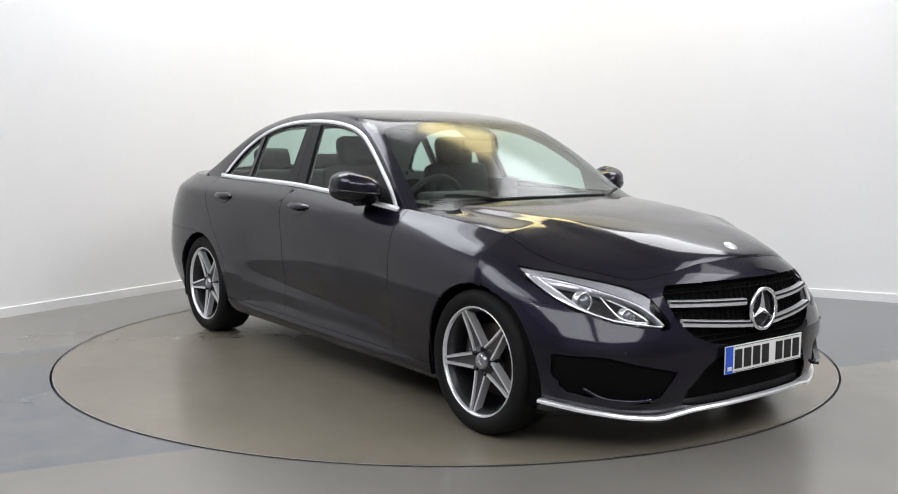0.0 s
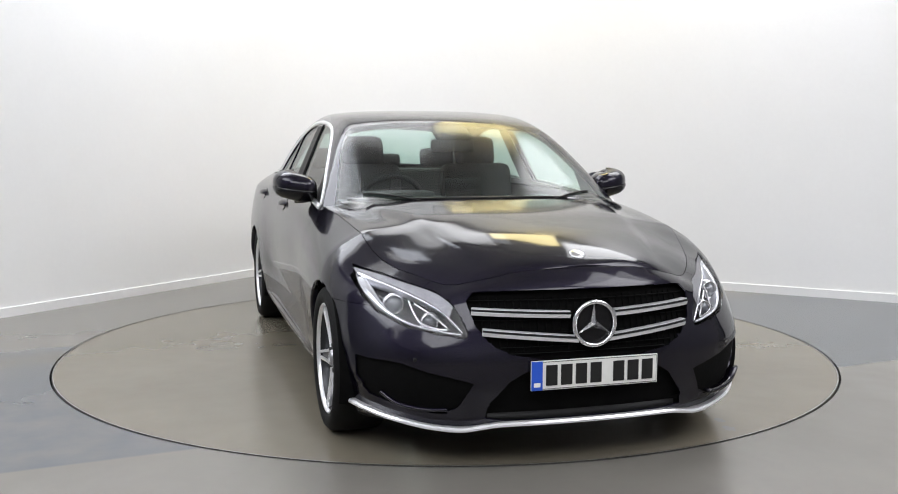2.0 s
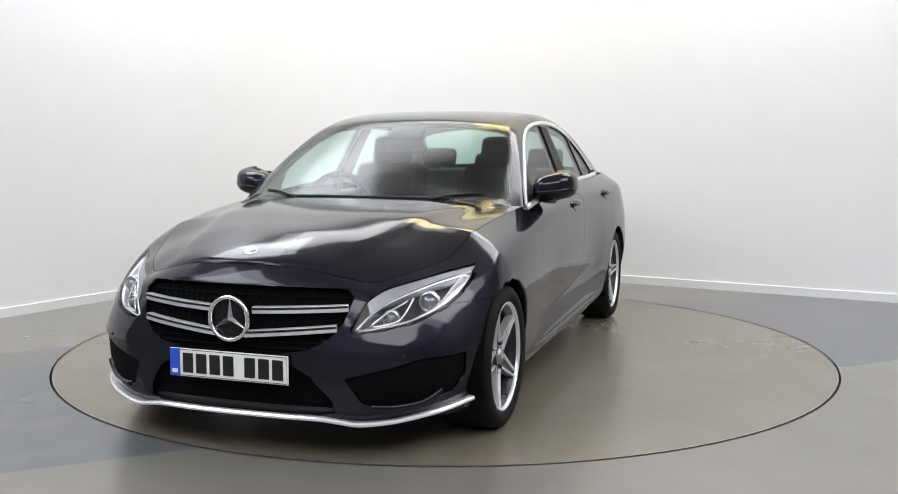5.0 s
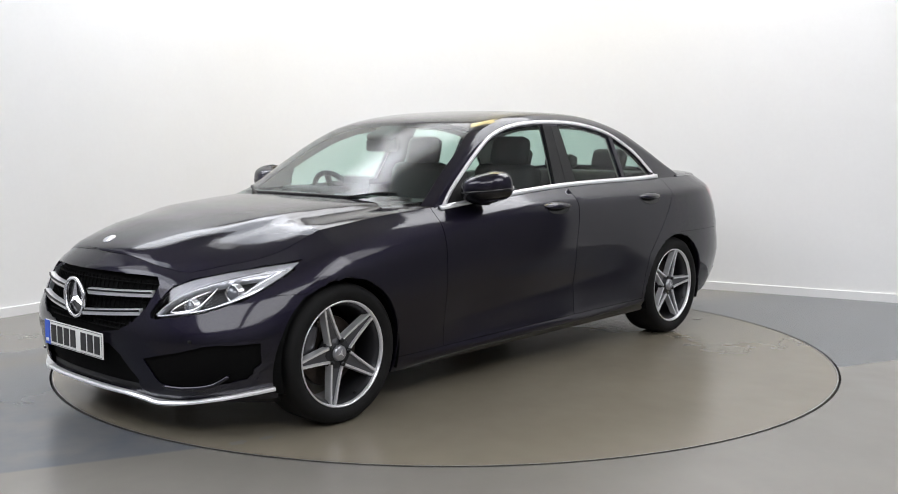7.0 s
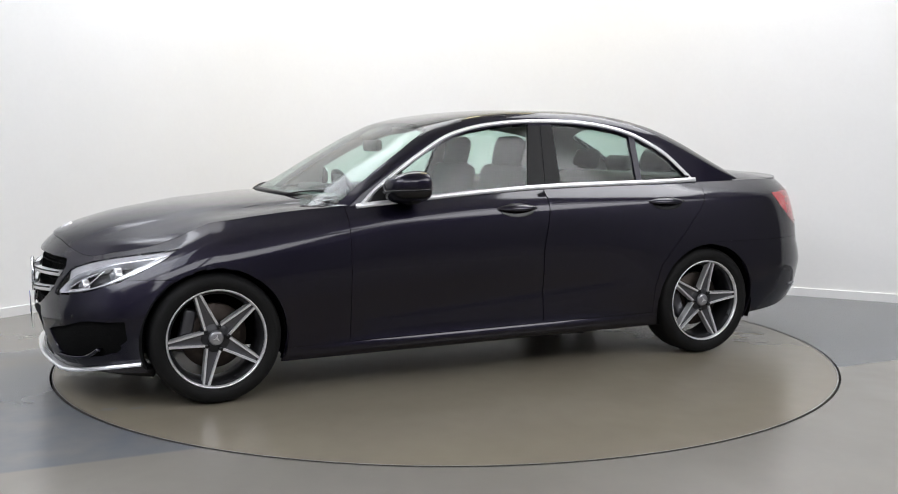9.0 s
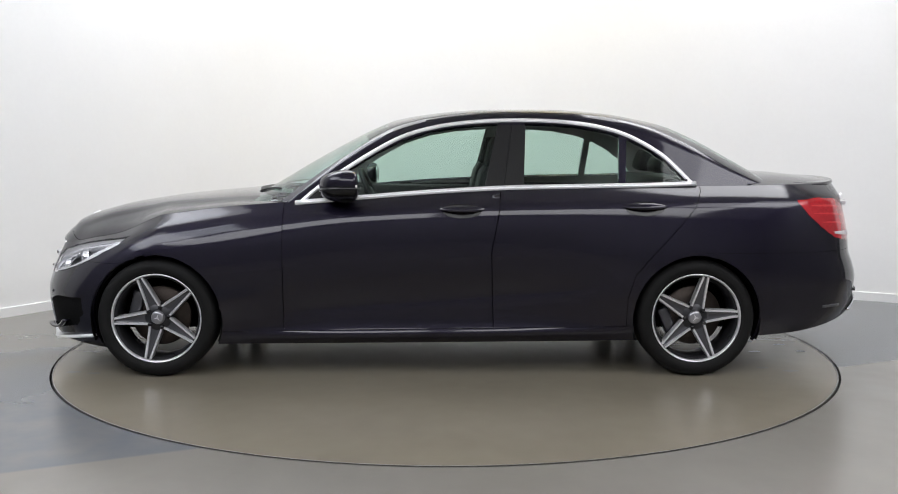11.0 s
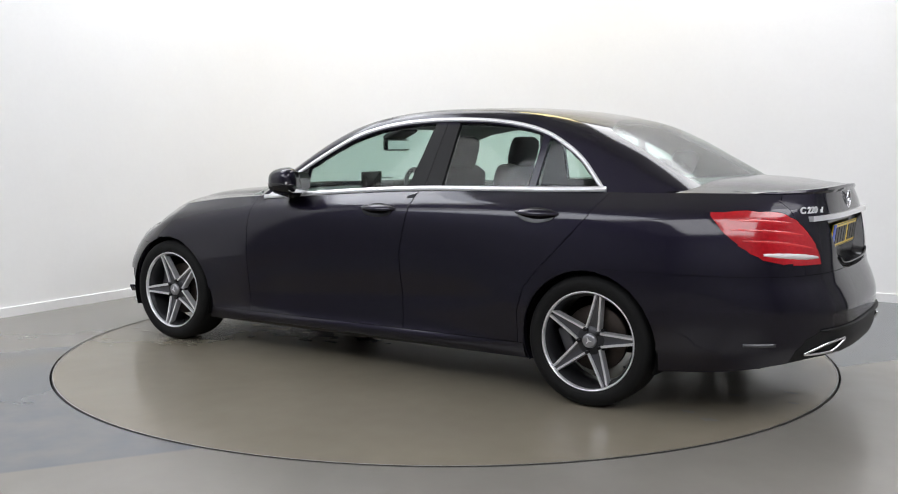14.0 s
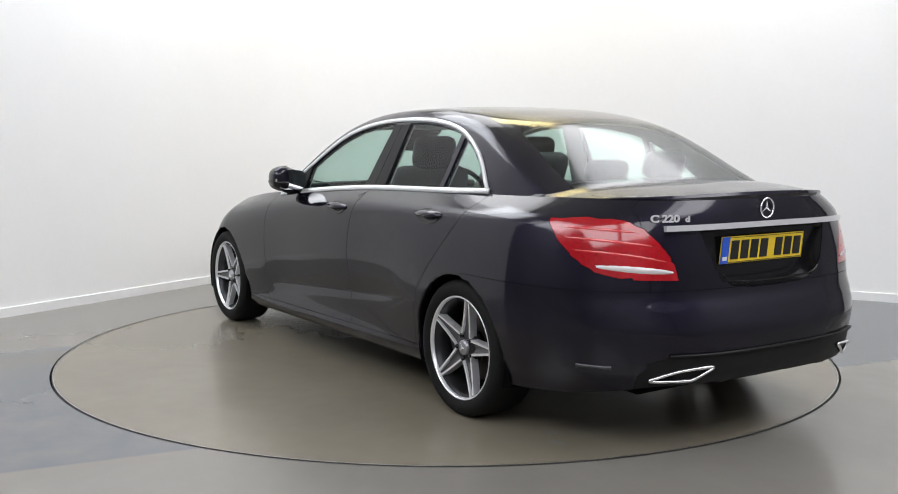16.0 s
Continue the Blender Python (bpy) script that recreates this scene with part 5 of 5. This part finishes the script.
def build_top():
    # cowl and wipers
    bm = bmesh.new()
    sweep(bm, [(0.965 - 0.36 * abs(y / 0.66) ** 2.2 * 0.55, y, 0.962 - 0.012 * (y / 0.66) ** 2) for y in np.linspace(-0.66, 0.66, 25)], rect(0.06, 0.012))
    part("cowl", bm, PLASTIC, car, "black plastic cowl under the windscreen")

    def ws(x, y, out=0.012):
        ze, zm = CAB_EDGE(x), max(CAB_MID(x), CAB_EDGE(x) + 0.002)
        r = abs(y) / (side_y(x, ze) - 0.012)
        return Vector((x + out * 0.5, y, ze + (zm - ze) * (1 - (0.5 * r ** 2 + 0.5 * r ** 5)) + out))
    for pts in (((0.80, 0.60), (0.87, 0.50), (0.935, 0.39), (0.975, 0.30)), ((0.975, -0.30), (0.935, -0.39), (0.87, -0.50), (0.80, -0.60))):
        bm = bmesh.new()
        sweep(bm, [ws(a, b, 0.007) for a, b in smooth_path(pts, 4)], rect(0.012, 0.007))
        part("wiper", bm, PLASTIC, car, "black wiper arm")
    # sensor cover behind the windscreen and inner mirror
    bm = bmesh.new()
    box(bm, (0.30, 0, 1.285), (0.14, 0.20, 0.035), 0.012, Matrix.Rotation(radians(25), 4, "Y"))
    part("sensor_cover", bm, DASH, car)
    bm = bmesh.new()
    box(bm, (0.33, 0, 1.215), (0.035, 0.25, 0.072), 0.016)
    inner = part("inner_mirror", bm, PLASTIC, car)
    bm = bmesh.new()
    box(bm, (0.311, 0, 1.215), (0.002, 0.23, 0.055))
    part("inner_mirror_glass", bm, MIRROR, inner, smooth=False)


def cushion(bm, c, s, bevel, m=None):
    box(bm, c, s, bevel, m)


def build_interior():
    bm = bmesh.new()
    rows = []
    for y in np.linspace(-0.70, 0.70, 15):
        rows.append([bm.verts.new((x - 0.10 * (abs(y) / 0.7) ** 2, y, z)) for x, z in ((0.93, 0.935), (0.75, 0.945), (0.60, 0.94), (0.52, 0.915), (0.50, 0.86), (0.55, 0.60))])
    for a, b in zip(rows, rows[1:]):
        for j in range(5):
            bm.faces.new((a[j], b[j], b[j + 1], a[j + 1]))
    part("dashboard", bm, DASH, car, "dark grey vinyl dashboard")
    bm = bmesh.new()
    box(bm, (0.56, -0.36, 0.955), (0.16, 0.36, 0.05), 0.02)
    part("instrument_hood", bm, DASH, car)
    bm = bmesh.new()
    box(bm, (0.53, 0.0, 0.985), (0.015, 0.20, 0.12), 0.005)
    part("centre_screen", bm, BLACK, car)
    bm = bmesh.new()
    m = Matrix.Translation((0.36, -0.36, 0.885)) @ Matrix.Rotation(radians(-65), 4, "Y")
    n = 40
    sweep(bm, [m @ Vector((0.185 * math.cos(2 * math.pi * i / n), 0.185 * math.sin(2 * math.pi * i / n), 0)) for i in range(n)], circle(0.016, 8), closed=True, up=(0.9, 0, 0.4))
    wheel_ob = part("steering_wheel", bm, LEATHER, car, "black leather steering wheel")
    bm = bmesh.new()
    box(bm, m @ Vector((0, 0, -0.01)), (0.14, 0.17, 0.05), 0.02, Matrix.Rotation(radians(-65), 4, "Y"))
    for a in (0, 180, 270):
        box(bm, m @ Vector((0.11 * math.sin(radians(a)) * -1 if a == 270 else 0, 0.11 * math.cos(radians(a)) if a != 270 else 0, -0.005)), (0.05, 0.12, 0.02) if a != 270 else (0.12, 0.04, 0.02), 0.006, Matrix.Rotation(radians(-65), 4, "Y"))
    part("steering_hub", bm, LEATHER, wheel_ob)
    lean = Matrix.Rotation(radians(-14), 4, "Y")
    for s in (1, -1):
        seat = new("front_seat")
        seat.parent = car
        bm = bmesh.new()
        cushion(bm, (0.0, s * 0.36, 0.48), (0.52, 0.50, 0.16), 0.05)
        part("seat_cushion", bm, LEATHER, seat)
        bm = bmesh.new()
        cushion(bm, (-0.30, s * 0.36, 0.80), (0.14, 0.46, 0.62), 0.055, lean)
        part("seat_back", bm, LEATHER, seat)
        bm = bmesh.new()
        cushion(bm, (-0.385, s * 0.36, 1.175), (0.10, 0.26, 0.19), 0.045, lean)
        part("headrest", bm, LEATHER, seat)
        for d in (-0.05, 0.05):
            bm = bmesh.new()
            sweep(bm, [(-0.36, s * 0.36 + d, 1.03), (-0.38, s * 0.36 + d, 1.13)], circle(0.007, 8), up=(1, 0, 0))
            part("headrest_post", bm, CHROME, seat)
    bench = new("rear_seat")
    bench.parent = car
    bm = bmesh.new()
    cushion(bm, (-0.98, 0, 0.48), (0.50, 1.26, 0.16), 0.05)
    part("bench_cushion", bm, LEATHER, bench)
    bm = bmesh.new()
    cushion(bm, (-1.27, 0, 0.77), (0.16, 1.24, 0.56), 0.05, Matrix.Rotation(radians(-22), 4, "Y"))
    part("bench_back", bm, LEATHER, bench)
    for y, h in ((0.40, 0.14), (0, 0.10), (-0.40, 0.14)):
        bm = bmesh.new()
        cushion(bm, (-1.40, y, 1.05 + h / 2), (0.09, 0.25, h), 0.035, Matrix.Rotation(radians(-20), 4, "Y"))
        part("rear_headrest", bm, LEATHER, bench)
    bm = bmesh.new()
    box(bm, (-1.60, 0, 1.02), (0.44, 1.16, 0.03), 0.01)
    part("parcel_shelf", bm, DASH, car)
    for s in (1, -1):
        bm = bmesh.new()
        box(bm, (-0.32, s * 0.735, 0.83), (1.75, 0.05, 0.24), 0.02)
        part("door_card", bm, DASH, car)
    bm = bmesh.new()
    box(bm, (-0.3, 0, 0.32), (2.1, 1.5, 0.16), 0.02)
    part("cabin_floor", bm, WELL, car)


build_front()
build_plate(True)
build_plate(False)
for lamp_ob, lamp_side in zip(LAMPS, (1, -1)):
    build_headlamp_inside(lamp_ob, lamp_side)
for mirror_side in (1, -1):
    build_mirror(mirror_side)
build_handles()
build_rear()
build_top()
build_interior()


def motions():
    walk(turntable, [(t, pose(0, 0, 0, 0, 0, a)) for t, a in TURN])
    rows = []
    for t, a in TURN:
        c, s = math.cos(radians(a)), math.sin(radians(a))
        rows.append((t, pose(c * CAR_U - s * CAR_V, s * CAR_U + c * CAR_V, 0, 0, 0, a)))
    walk(car, rows)


motions()
